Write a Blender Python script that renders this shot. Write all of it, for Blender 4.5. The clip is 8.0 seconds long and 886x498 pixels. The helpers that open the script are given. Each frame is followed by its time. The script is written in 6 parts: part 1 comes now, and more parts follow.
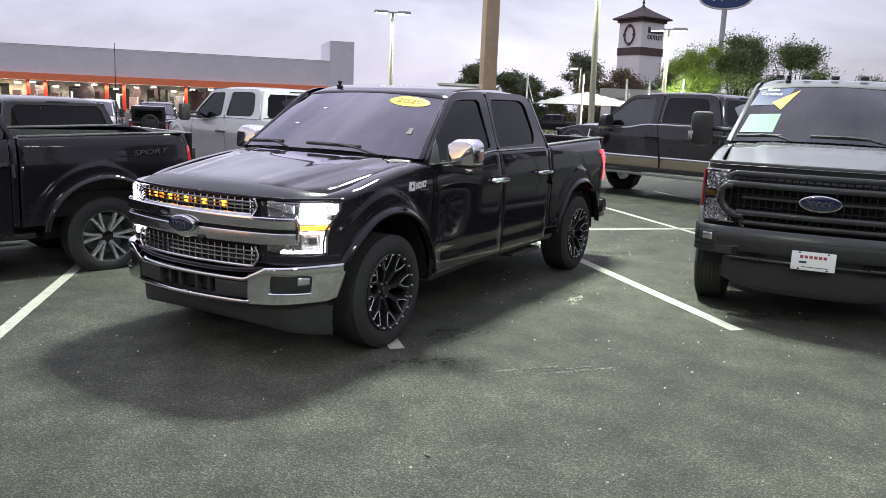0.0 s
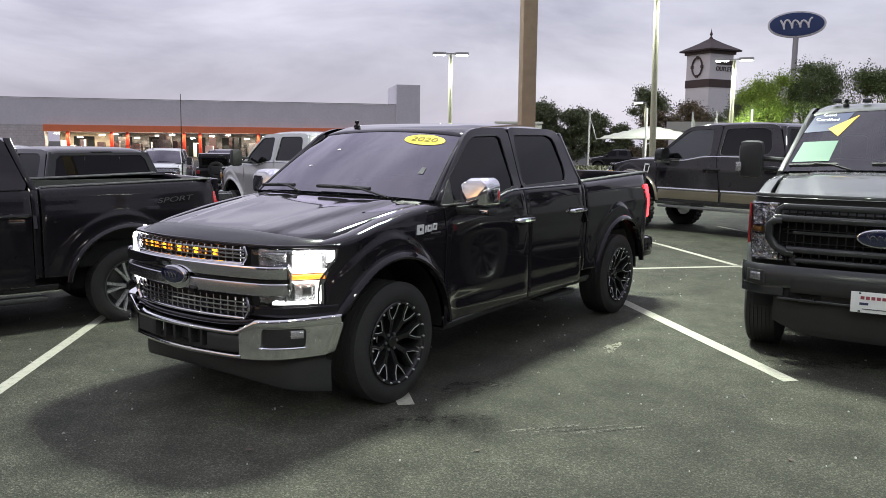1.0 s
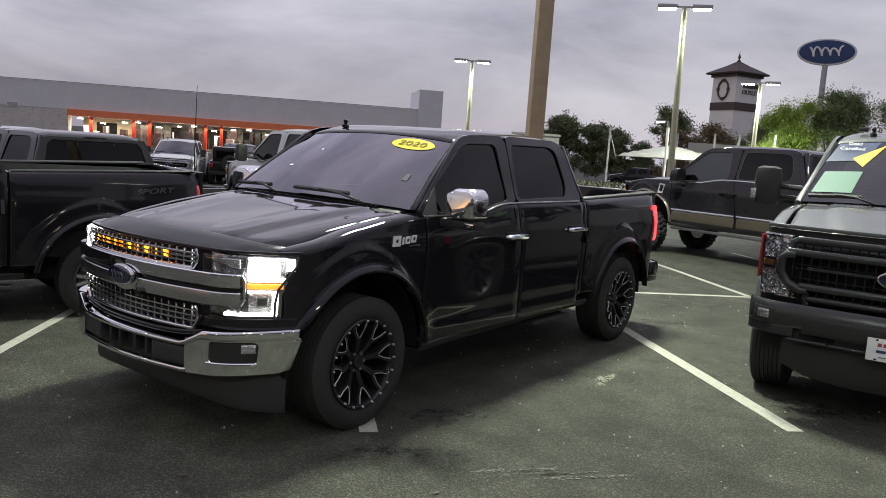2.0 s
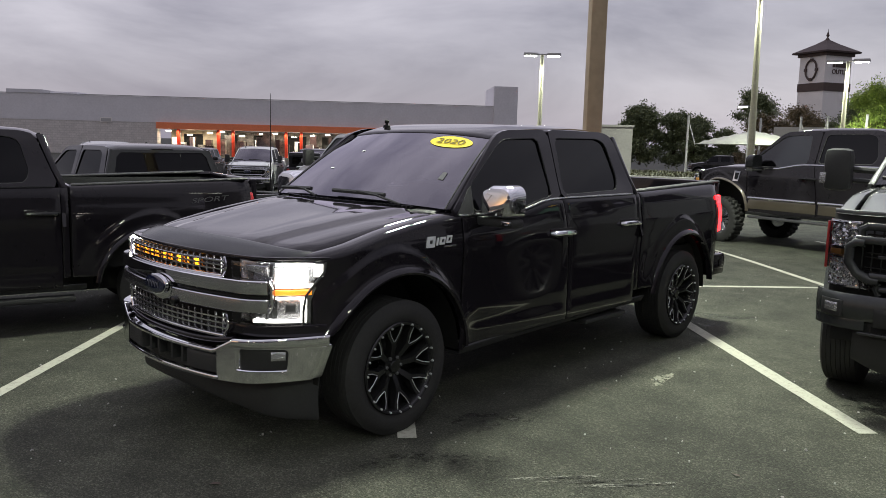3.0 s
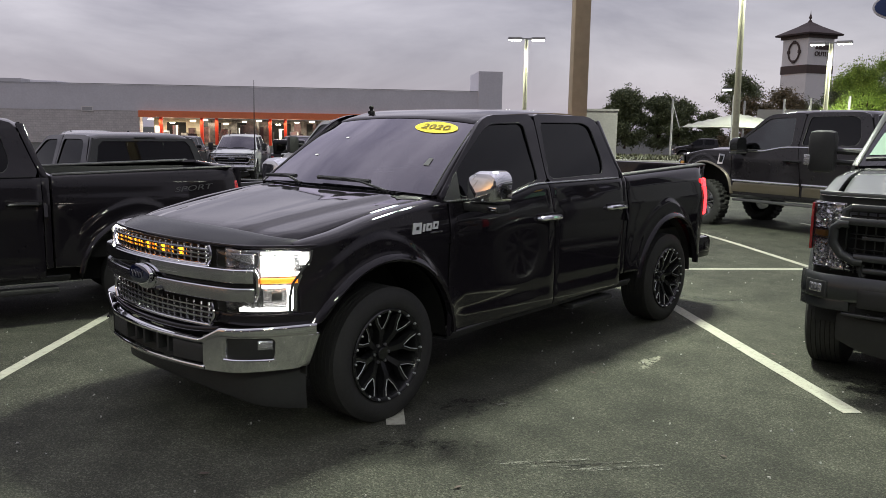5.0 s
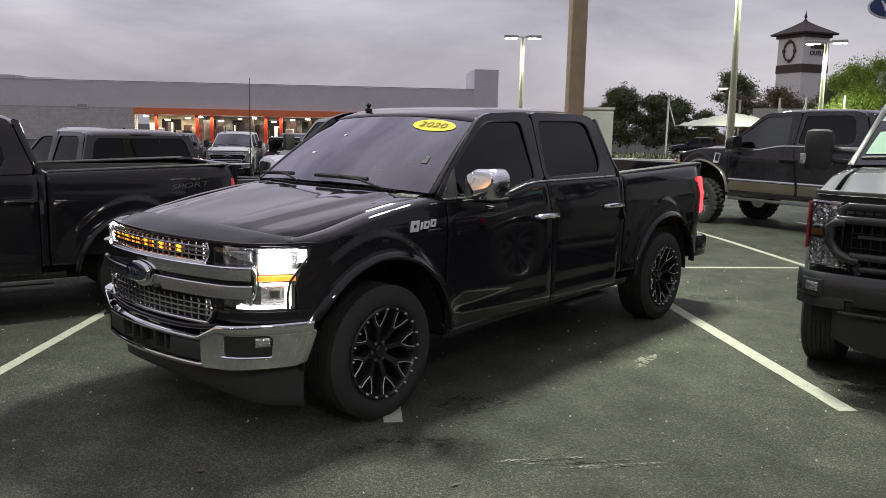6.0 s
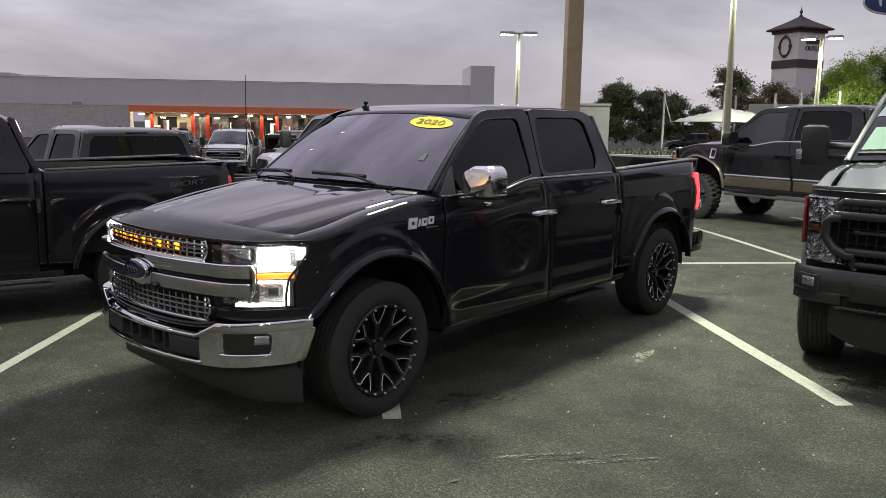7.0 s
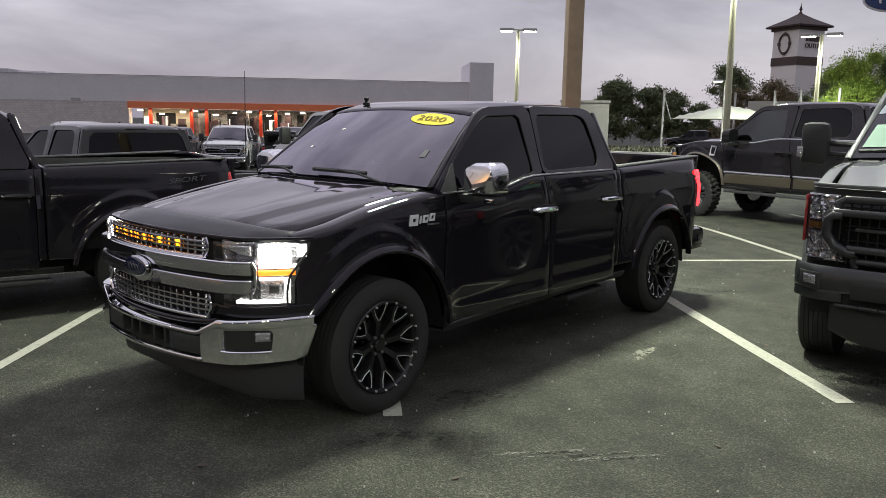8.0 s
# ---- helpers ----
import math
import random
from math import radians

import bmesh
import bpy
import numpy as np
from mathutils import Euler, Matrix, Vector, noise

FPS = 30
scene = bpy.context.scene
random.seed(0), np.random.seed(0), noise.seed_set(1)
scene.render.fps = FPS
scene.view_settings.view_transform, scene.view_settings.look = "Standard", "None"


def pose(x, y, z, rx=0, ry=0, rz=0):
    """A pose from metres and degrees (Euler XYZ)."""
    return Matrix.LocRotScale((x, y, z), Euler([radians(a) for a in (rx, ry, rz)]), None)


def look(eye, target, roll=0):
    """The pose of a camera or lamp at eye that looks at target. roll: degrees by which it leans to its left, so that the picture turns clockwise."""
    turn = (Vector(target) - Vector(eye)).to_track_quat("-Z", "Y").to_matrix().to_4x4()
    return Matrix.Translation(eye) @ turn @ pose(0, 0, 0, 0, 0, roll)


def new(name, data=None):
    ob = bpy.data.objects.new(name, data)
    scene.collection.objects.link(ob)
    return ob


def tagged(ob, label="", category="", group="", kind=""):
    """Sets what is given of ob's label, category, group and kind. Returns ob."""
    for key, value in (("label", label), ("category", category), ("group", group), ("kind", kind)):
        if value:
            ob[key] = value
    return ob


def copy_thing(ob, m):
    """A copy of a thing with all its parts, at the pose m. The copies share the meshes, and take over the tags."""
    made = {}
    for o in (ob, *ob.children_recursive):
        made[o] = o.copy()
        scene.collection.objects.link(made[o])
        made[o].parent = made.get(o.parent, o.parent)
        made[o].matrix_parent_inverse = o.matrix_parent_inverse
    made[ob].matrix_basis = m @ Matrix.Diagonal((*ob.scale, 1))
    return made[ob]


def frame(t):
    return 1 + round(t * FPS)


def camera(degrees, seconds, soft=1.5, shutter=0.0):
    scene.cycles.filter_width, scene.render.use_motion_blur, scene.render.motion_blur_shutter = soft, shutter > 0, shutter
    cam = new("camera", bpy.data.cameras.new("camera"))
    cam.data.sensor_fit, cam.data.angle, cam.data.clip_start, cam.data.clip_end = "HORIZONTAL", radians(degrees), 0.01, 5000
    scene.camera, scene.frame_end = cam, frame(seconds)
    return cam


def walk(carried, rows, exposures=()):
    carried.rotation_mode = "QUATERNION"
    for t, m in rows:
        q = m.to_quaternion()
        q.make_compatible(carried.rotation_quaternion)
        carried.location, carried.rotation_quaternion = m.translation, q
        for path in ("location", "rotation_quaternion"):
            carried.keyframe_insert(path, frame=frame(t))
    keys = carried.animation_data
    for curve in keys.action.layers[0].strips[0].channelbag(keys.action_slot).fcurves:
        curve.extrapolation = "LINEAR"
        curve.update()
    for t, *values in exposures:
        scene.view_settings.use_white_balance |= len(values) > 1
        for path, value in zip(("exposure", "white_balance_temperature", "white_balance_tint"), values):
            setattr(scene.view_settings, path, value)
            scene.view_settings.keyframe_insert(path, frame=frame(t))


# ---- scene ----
cam = camera(58.7, 8.0, 0.55)
PATH = [
    (0, (4.146, -4.634, 1.765), (3.147, -2.939, 1.407), 2.4),
    (0.2, (4.182, -4.537, 1.746), (3.113, -2.875, 1.438), 1.8),
    (0.5, (4.216, -4.304, 1.753), (3.094, -2.673, 1.468), 1.5),
    (0.7, (4.26, -4.19, 1.752), (3.12, -2.569, 1.482), 0.8),
    (0.8, (4.275, -4.151, 1.757), (3.119, -2.54, 1.491), 0.6),
    (1, (4.275, -4.054, 1.758), (3.116, -2.446, 1.493), 0.6),
    (1.2, (4.258, -3.941, 1.735), (3.102, -2.33, 1.469), 1.1),
    (1.3, (4.239, -3.877, 1.722), (3.087, -2.262, 1.464), 1.9),
    (1.5, (4.202, -3.752, 1.738), (3.054, -2.135, 1.486), 4.1),
    (1.7, (4.182, -3.644, 1.744), (3.033, -2.025, 1.499), 4.4),
    (1.8, (4.171, -3.604, 1.75), (3.015, -1.991, 1.501), 4.4),
    (2, (4.186, -3.536, 1.76), (2.995, -1.949, 1.511), 4.0),
    (2.2, (4.196, -3.452, 1.772), (2.943, -1.912, 1.527), 3.0),
    (3.3, (4.34, -3.23, 1.772), (2.989, -1.78, 1.5), 1.4),
    (3.5, (4.339, -3.23, 1.772), (2.998, -1.772, 1.489), 1.2),
    (4, (4.329, -3.234, 1.773), (2.996, -1.772, 1.481), 1.1),
    (4.5, (4.316, -3.232, 1.771), (2.992, -1.762, 1.476), 0.9),
    (6, (4.297, -3.244, 1.77), (2.988, -1.762, 1.466), 1.1),
    (6.5, (4.3, -3.25, 1.772), (2.997, -1.764, 1.466), 1.0),
    (7, (4.298, -3.257, 1.773), (2.997, -1.771, 1.461), 0.9),
    (7.5, (4.292, -3.259, 1.772), (2.992, -1.772, 1.457), 0.9),
    (8, (4.283, -3.261, 1.773), (2.985, -1.774, 1.453), 1.0),
]
walk(cam, [(t, look(eye, target, roll)) for t, eye, target, roll in PATH],
     [(0.0, 0.82, 6100, 12.5), (0.5, 0.72, 6150, 12), (1.0, 0.50, 6250, 11), (1.5, 0.20, 6400, 10.5), (2.0, 0.12, 6400, 10), (3.5, 0.05, 6500, 10), (4.5, 0.12, 6500, 10), (8.0, 0.12, 6500, 10)])

# ---- sky, dusk under thick cloud ----
world = bpy.data.worlds.new("dusk_sky")
scene.world = world
world.use_nodes = True
wn, wl = world.node_tree.nodes, world.node_tree.links
wn.clear()
w_out = wn.new("ShaderNodeOutputWorld")
w_bg = wn.new("ShaderNodeBackground")
w_sky = wn.new("ShaderNodeTexSky")
w_sky.sky_type = 'NISHITA'
w_sky.sun_disc = False
w_sky.sun_elevation = radians(4)
w_sky.sun_rotation = radians(200)
w_co = wn.new("ShaderNodeTexCoord")
w_map = wn.new("ShaderNodeMapping")
w_map.inputs["Scale"].default_value = (1.0, 1.0, 3.2)
w_noise = wn.new("ShaderNodeTexNoise")
w_noise.inputs["Scale"].default_value = 2.7
w_noise.inputs["Detail"].default_value = 6.0
w_noise.inputs["Roughness"].default_value = 0.56
w_noise.inputs["Distortion"].default_value = 0.4
w_ramp = wn.new("ShaderNodeValToRGB")
w_ramp.color_ramp.elements[0].position, w_ramp.color_ramp.elements[0].color = 0.34, (0.31, 0.295, 0.37, 1)
w_ramp.color_ramp.elements[1].position, w_ramp.color_ramp.elements[1].color = 0.66, (0.575, 0.55, 0.63, 1)
w_mix = wn.new("ShaderNodeMixRGB")
w_mix.inputs[0].default_value = 0.975
wl.new(w_co.outputs["Generated"], w_map.inputs["Vector"])
wl.new(w_map.outputs["Vector"], w_noise.inputs["Vector"])
wl.new(w_noise.outputs["Fac"], w_ramp.inputs["Fac"])
wl.new(w_sky.outputs["Color"], w_mix.inputs[1])
wl.new(w_ramp.outputs["Color"], w_mix.inputs[2])
# the sun has gone down ahead: the cloud is brighter on that side
w_dot = wn.new("ShaderNodeVectorMath")
w_dot.operation = 'DOT_PRODUCT'
w_dot.inputs[1].default_value = (-0.62, 0.44, 0.65)
w_rng = wn.new("ShaderNodeMapRange")
w_rng.inputs["From Min"].default_value, w_rng.inputs["From Max"].default_value = 0.0, 0.95
w_rng.inputs["To Min"].default_value, w_rng.inputs["To Max"].default_value = 0.62, 1.06
w_mul = wn.new("ShaderNodeVectorMath")
w_mul.operation = 'SCALE'
wl.new(w_co.outputs["Generated"], w_dot.inputs[0])
wl.new(w_dot.outputs["Value"], w_rng.inputs["Value"])
wl.new(w_mix.outputs["Color"], w_mul.inputs[0])
wl.new(w_rng.outputs[0], w_mul.inputs["Scale"])
# an overcast sky is brightest overhead
w_sep = wn.new("ShaderNodeSeparateXYZ")
w_top = wn.new("ShaderNodeMapRange")
w_top.inputs["From Min"].default_value, w_top.inputs["From Max"].default_value = 0.25, 0.9
w_top.inputs["To Min"].default_value, w_top.inputs["To Max"].default_value = 1.0, 1.75
w_lift = wn.new("ShaderNodeVectorMath")
w_lift.operation = 'SCALE'
wl.new(w_co.outputs["Generated"], w_sep.inputs[0])
wl.new(w_sep.outputs["Z"], w_top.inputs["Value"])
wl.new(w_mul.outputs[0], w_lift.inputs[0])
wl.new(w_top.outputs[0], w_lift.inputs["Scale"])
wl.new(w_lift.outputs[0], w_bg.inputs["Color"])
w_bg.inputs["Strength"].default_value = 0.99
wl.new(w_bg.outputs["Background"], w_out.inputs["Surface"])

LAMP_COLOUR = (0.93, 1.0, 0.80)


def spot(name, at, aim, watts, size=0.35, angle=150):
    """A lot luminaire's light, under its head."""
    d = bpy.data.lights.new(name, 'SPOT')
    d.energy, d.color, d.shadow_soft_size = watts, LAMP_COLOUR, size
    d.spot_size, d.spot_blend = radians(angle), 0.6
    ob = new(name, d)
    ob.matrix_world = look(at, aim)
    return ob

# ---- materials ----
def mat(name, colour=(0.5, 0.5, 0.5), rough=0.5, metal=0.0, spec=0.5, coat=0.0, coat_rough=0.03,
        vary=0.0, scale=8.0, bump=0.0, bump_scale=120.0, dirt=0.0, rough_vary=0.0):
    """A Principled surface with mottling at two scales, fine relief and a little roughness variation."""
    m = bpy.data.materials.new(name)
    m.use_nodes = True
    n, l = m.node_tree.nodes, m.node_tree.links
    p = n["Principled BSDF"]
    p.inputs["Base Color"].default_value = (*colour, 1)
    p.inputs["Roughness"].default_value = rough
    p.inputs["Metallic"].default_value = metal
    p.inputs["Specular IOR Level"].default_value = spec
    p.inputs["Coat Weight"].default_value = coat
    p.inputs["Coat Roughness"].default_value = coat_rough
    p.inputs["Coat IOR"].default_value = 1.65
    co = n.new("ShaderNodeTexCoord")
    if vary or dirt or rough_vary:
        a = n.new("ShaderNodeTexNoise")
        a.inputs["Scale"].default_value, a.inputs["Detail"].default_value = scale, 6
        b = n.new("ShaderNodeTexNoise")
        b.inputs["Scale"].default_value, b.inputs["Detail"].default_value = scale * 9.0, 3
        l.new(co.outputs["Object"], a.inputs["Vector"])
        l.new(co.outputs["Object"], b.inputs["Vector"])
        add = n.new("ShaderNodeMath")
        add.operation = 'ADD'
        l.new(a.outputs["Fac"], add.inputs[0])
        l.new(b.outputs["Fac"], add.inputs[1])
        if vary:
            r = n.new("ShaderNodeMapRange")
            r.inputs["From Min"].default_value, r.inputs["From Max"].default_value = 0.7, 1.3
            r.inputs["To Min"].default_value, r.inputs["To Max"].default_value = 1 - vary, 1 + vary
            l.new(add.outputs[0], r.inputs["Value"])
            mul = n.new("ShaderNodeVectorMath")
            mul.operation = 'SCALE'
            mul.inputs[0].default_value = colour
            l.new(r.outputs[0], mul.inputs["Scale"])
            l.new(mul.outputs[0], p.inputs["Base Color"])
        if rough_vary:
            q = n.new("ShaderNodeMapRange")
            q.inputs["From Min"].default_value, q.inputs["From Max"].default_value = 0.7, 1.3
            q.inputs["To Min"].default_value, q.inputs["To Max"].default_value = max(0.0, rough - rough_vary), rough + rough_vary
            l.new(add.outputs[0], q.inputs["Value"])
            l.new(q.outputs[0], p.inputs["Roughness"])
    if bump:
        c = n.new("ShaderNodeTexNoise")
        c.inputs["Scale"].default_value, c.inputs["Detail"].default_value = bump_scale, 4
        l.new(co.outputs["Object"], c.inputs["Vector"])
        k = n.new("ShaderNodeBump")
        k.inputs["Strength"].default_value, k.inputs["Distance"].default_value = bump, 0.01
        l.new(c.outputs["Fac"], k.inputs["Height"])
        l.new(k.outputs["Normal"], p.inputs["Normal"])
    return m


def glow(name, colour, strength, base=(0.8, 0.8, 0.8)):
    m = mat(name, base, 0.3)
    p = m.node_tree.nodes["Principled BSDF"]
    p.inputs["Emission Color"].default_value = (*colour, 1)
    p.inputs["Emission Strength"].default_value = strength
    return m


def glass(name, tint, rough=0.02, gloss=1.0, sheen=(0.95, 0.95, 0.95)):
    """A thin pane: tinted see-through with a clear reflection that grows towards grazing."""
    m = bpy.data.materials.new(name)
    m.use_nodes = True
    n, l = m.node_tree.nodes, m.node_tree.links
    n.clear()
    out = n.new("ShaderNodeOutputMaterial")
    mix = n.new("ShaderNodeMixShader")
    tr = n.new("ShaderNodeBsdfTransparent")
    tr.inputs["Color"].default_value = (*tint, 1)
    gl = n.new("ShaderNodeBsdfGlossy")
    gl.inputs["Roughness"].default_value = rough
    gl.inputs["Color"].default_value = (*sheen, 1)
    fr = n.new("ShaderNodeFresnel")
    fr.inputs["IOR"].default_value = 1.55
    mu = n.new("ShaderNodeMath")
    mu.operation, mu.use_clamp = 'MULTIPLY', True
    mu.inputs[1].default_value = gloss
    l.new(fr.outputs[0], mu.inputs[0])
    l.new(mu.outputs[0], mix.inputs[0])
    l.new(tr.outputs[0], mix.inputs[1])
    l.new(gl.outputs[0], mix.inputs[2])
    l.new(mix.outputs[0], out.inputs["Surface"])
    return m


def paint(name, colour, flake=0.0, ior=1.65):
    m = mat(name, colour, 0.42, flake, 0.0 if flake == 0 else 0.4, 1.0, 0.02, vary=0.06, scale=2.0)
    m.node_tree.nodes["Principled BSDF"].inputs["Coat IOR"].default_value = ior
    return m


def clear_coat(name, colour, low, gain, power, rough):
    """Dark paint under polished lacquer whose gloss rises towards grazing."""
    m = mat(name, colour, 0.5, 0.0, 0.0, vary=0.1, scale=2.0)
    n, l = m.node_tree.nodes, m.node_tree.links
    p = n["Principled BSDF"]
    out = n["Material Output"]
    lw = n.new("ShaderNodeLayerWeight")
    lw.inputs["Blend"].default_value = 0.5
    pw = n.new("ShaderNodeMath")
    pw.operation = 'POWER'
    pw.inputs[1].default_value = power
    ma = n.new("ShaderNodeMath")
    ma.operation, ma.use_clamp = 'MULTIPLY_ADD', True
    ma.inputs[1].default_value, ma.inputs[2].default_value = gain, low
    gl = n.new("ShaderNodeBsdfGlossy")
    gl.inputs["Color"].default_value = (0.94, 0.92, 0.93, 1)
    gl.inputs["Roughness"].default_value = rough
    mix = n.new("ShaderNodeMixShader")
    l.new(lw.outputs["Facing"], pw.inputs[0])
    l.new(pw.outputs[0], ma.inputs[0])
    l.new(ma.outputs[0], mix.inputs[0])
    l.new(p.outputs[0], mix.inputs[1])
    l.new(gl.outputs[0], mix.inputs[2])
    l.new(mix.outputs[0], out.inputs["Surface"])
    return m


M_BLACK = clear_coat("black_paint", (0.0125, 0.0110, 0.0140), 0.036, 1.45, 4.8, 0.045)
M_DGREY = clear_coat("dark_grey_paint", (0.014, 0.014, 0.0155), 0.04, 1.2, 4.2, 0.06)
M_GREY = paint("grey_paint", (0.085, 0.089, 0.090), 0.2, 1.5)
M_SILVER = paint("silver_paint", (0.40, 0.40, 0.41), 0.4)
M_WHITE = paint("white_paint", (0.82, 0.83, 0.82))
M_TAN = paint("bronze_paint", (0.085, 0.070, 0.052), 0.4)
M_CHROME = mat("chrome", (0.78, 0.78, 0.80), 0.06, 1.0, rough_vary=0.03, scale=5)
M_SATIN = mat("satin_chrome", (0.62, 0.62, 0.64), 0.22, 1.0, rough_vary=0.05, scale=6)
M_PLASTIC = mat("black_plastic", (0.020, 0.020, 0.021), 0.55, bump=0.25, bump_scale=500, vary=0.15, scale=6)
M_GLOSSBLK = mat("gloss_black", (0.008, 0.008, 0.009), 0.16, vary=0.1, scale=9)
M_DEFLECT = mat("smoked_acrylic", (0.010, 0.010, 0.012), 0.22, vary=0.1, scale=5)
M_CHAR = mat("charcoal_plastic", (0.040, 0.042, 0.044), 0.27, 0.2, vary=0.08, scale=6)
M_RUBBER = mat("tyre_rubber", (0.019, 0.0185, 0.0185), 0.75, vary=0.25, scale=7, bump=0.3, bump_scale=220)
M_RIM = mat("gloss_black_rim", (0.012, 0.012, 0.013), 0.24, spec=0.45, vary=0.1)
M_MILLED = mat("milled_aluminium", (0.62, 0.63, 0.64), 0.3, 0.6, rough_vary=0.08, scale=30)
M_STEEL = mat("dull_steel", (0.16, 0.16, 0.165), 0.45, 0.9, vary=0.2, scale=20)
M_DAM = mat("matte_black_dam", (0.012, 0.012, 0.012), 0.6, vary=0.2, scale=5)
M_DARK = mat("underbody_black", (0.006, 0.006, 0.006), 0.8, vary=0.3)
M_SEAT = mat("dark_upholstery", (0.02, 0.02, 0.022), 0.7, vary=0.15)
M_TINT = glass("tinted_glass", (0.05, 0.05, 0.06), gloss=0.6)
M_WSHIELD = glass("tinted_windshield", (0.10, 0.08, 0.13), gloss=2.35, sheen=(0.90, 0.86, 0.95))
M_CLEARG = glass("clear_windshield", (0.24, 0.27, 0.26), gloss=1.6)
M_LENS = glass("clear_lens", (0.9, 0.9, 0.92))
M_REFLECTOR = mat("lamp_reflector", (0.55, 0.55, 0.57), 0.18, 0.8, bump=0.8, bump_scale=70)
M_FACET = mat("faceted_reflector", (0.86, 0.86, 0.87), 0.08, 0.9)
M_BOWL = mat("lamp_bowl_chrome", (0.42, 0.42, 0.44), 0.10, 1.0, bump=0.5, bump_scale=40)
M_HEAD = glow("headlamp_light", (1.0, 0.99, 0.90), 14.0)
M_DRL = glow("running_light", (1.0, 0.98, 0.88), 3.2)
M_AMBER = glow("amber_light", (1.0, 0.40, 0.010), 6.0, (0.8, 0.35, 0.05))
M_SIGNAL = glow("amber_signal_light", (1.0, 0.22, 0.012), 1.5, (0.8, 0.35, 0.05))
M_AMBER2 = glow("amber_light_dim", (1.0, 0.24, 0.012), 0.42, (0.8, 0.4, 0.05))
M_AMBERLENS = mat("amber_lens", (0.33, 0.16, 0.05), 0.2)
M_RED = glow("tail_light", (1.0, 0.024, 0.030), 5.5, (0.6, 0.02, 0.03))
M_REDLENS = mat("red_lens", (0.34, 0.014, 0.018), 0.12, coat=1.0)
M_EMBLEM = mat("blue_enamel", (0.007, 0.011, 0.042), 0.12, coat=1.0)
M_YELLOW = mat("yellow_vinyl", (0.80, 0.64, 0.03), 0.45)
M_GOLD = mat("golden_vinyl", (0.72, 0.45, 0.05), 0.45)
M_OLIVE = mat("olive_ink", (0.20, 0.15, 0.015), 0.5)
M_INK = mat("black_ink", (0.02, 0.02, 0.02), 0.5)
M_PAPER = mat("pale_green_paper", (0.10, 0.20, 0.15), 0.6)
M_VINYLW = mat("white_vinyl", (0.8, 0.8, 0.8), 0.5)
M_VINYLN = mat("navy_vinyl", (0.03, 0.04, 0.10), 0.4)
M_PLATE = mat("white_plate", (0.78, 0.79, 0.79), 0.35, vary=0.03)
M_REDINK = mat("red_ink", (0.30, 0.06, 0.08), 0.5)
M_BADGE = mat("bright_badge", (0.66, 0.67, 0.68), 0.3, 0.1)
M_DECAL = mat("grey_decal", (0.10, 0.10, 0.105), 0.45)
M_POLE = mat("tan_pole_paint", (0.36, 0.27, 0.18), 0.5, vary=0.12, scale=1.2, bump=0.1)
M_POLEG = mat("pale_pole_paint", (0.29, 0.28, 0.21), 0.5, vary=0.15, scale=1.5)
M_HEADBOX = mat("lamp_housing", (0.42, 0.42, 0.42), 0.5, vary=0.1)
M_LED = glow("lot_lamp_lens", (0.93, 1.0, 0.80), 26.0)
M_STOREG = mat("store_grey_panel", (0.70, 0.695, 0.715), 0.7, vary=0.06, scale=0.35, bump=0.1)
M_STOREB = mat("store_block", (0.66, 0.63, 0.60), 0.85, vary=0.12, scale=0.8, bump=0.3, bump_scale=30)
def courses(m, width, height):
    """Sets shallow masonry joints into a plain wall material."""
    n, l = m.node_tree.nodes, m.node_tree.links
    co = n.new("ShaderNodeTexCoord")
    turn = n.new("ShaderNodeMapping")
    turn.inputs["Rotation"].default_value = (radians(90), 0, 0)
    b = n.new("ShaderNodeTexBrick")
    b.inputs["Scale"].default_value = 1.0
    b.inputs["Brick Width"].default_value, b.inputs["Row Height"].default_value, b.inputs["Mortar Size"].default_value = width, height, 0.035
    b.inputs["Color1"].default_value, b.inputs["Color2"].default_value, b.inputs["Mortar"].default_value = (1, 1, 1, 1), (0.90, 0.90, 0.90, 1), (0.80, 0.80, 0.80, 1)
    mul = n.new("ShaderNodeVectorMath")
    mul.operation = 'MULTIPLY'
    p = n["Principled BSDF"]
    src = p.inputs["Base Color"].links[0].from_socket
    l.new(co.outputs["Object"], turn.inputs["Vector"])
    l.new(turn.outputs["Vector"], b.inputs["Vector"])
    l.new(src, mul.inputs[0])
    l.new(b.outputs["Color"], mul.inputs[1])
    l.new(mul.outputs[0], p.inputs["Base Color"])


courses(M_STOREB, 0.8, 0.4)
M_ORANGE = mat("orange_panel", (0.92, 0.25, 0.10), 0.5, vary=0.06, scale=0.6)
M_TAN_WALL = mat("warm_stucco", (0.62, 0.52, 0.38), 0.8, vary=0.06, scale=0.8)
M_STUCCO = mat("white_stucco", (0.80, 0.78, 0.75), 0.85, vary=0.06, scale=0.7, bump=0.2, bump_scale=40)
M_BROWN = mat("brown_trim", (0.085, 0.06, 0.05), 0.7, vary=0.15, scale=3)
M_TILE = mat("dark_clay_tile", (0.070, 0.050, 0.046), 0.75, vary=0.35, scale=6)
M_CANVAS = mat("white_canvas", (0.50, 0.51, 0.44), 0.7, vary=0.05, scale=1)
M_CONC = mat("concrete", (0.40, 0.39, 0.37), 0.85, vary=0.14, scale=1.6, bump=0.25, bump_scale=60)
M_BARK = mat("bark", (0.07, 0.05, 0.035), 0.9, vary=0.3, scale=10, bump=0.6, bump_scale=30)
M_STOCK = mat("shop_stock", (0.22, 0.20, 0.19), 0.7, vary=0.7, scale=1.3)
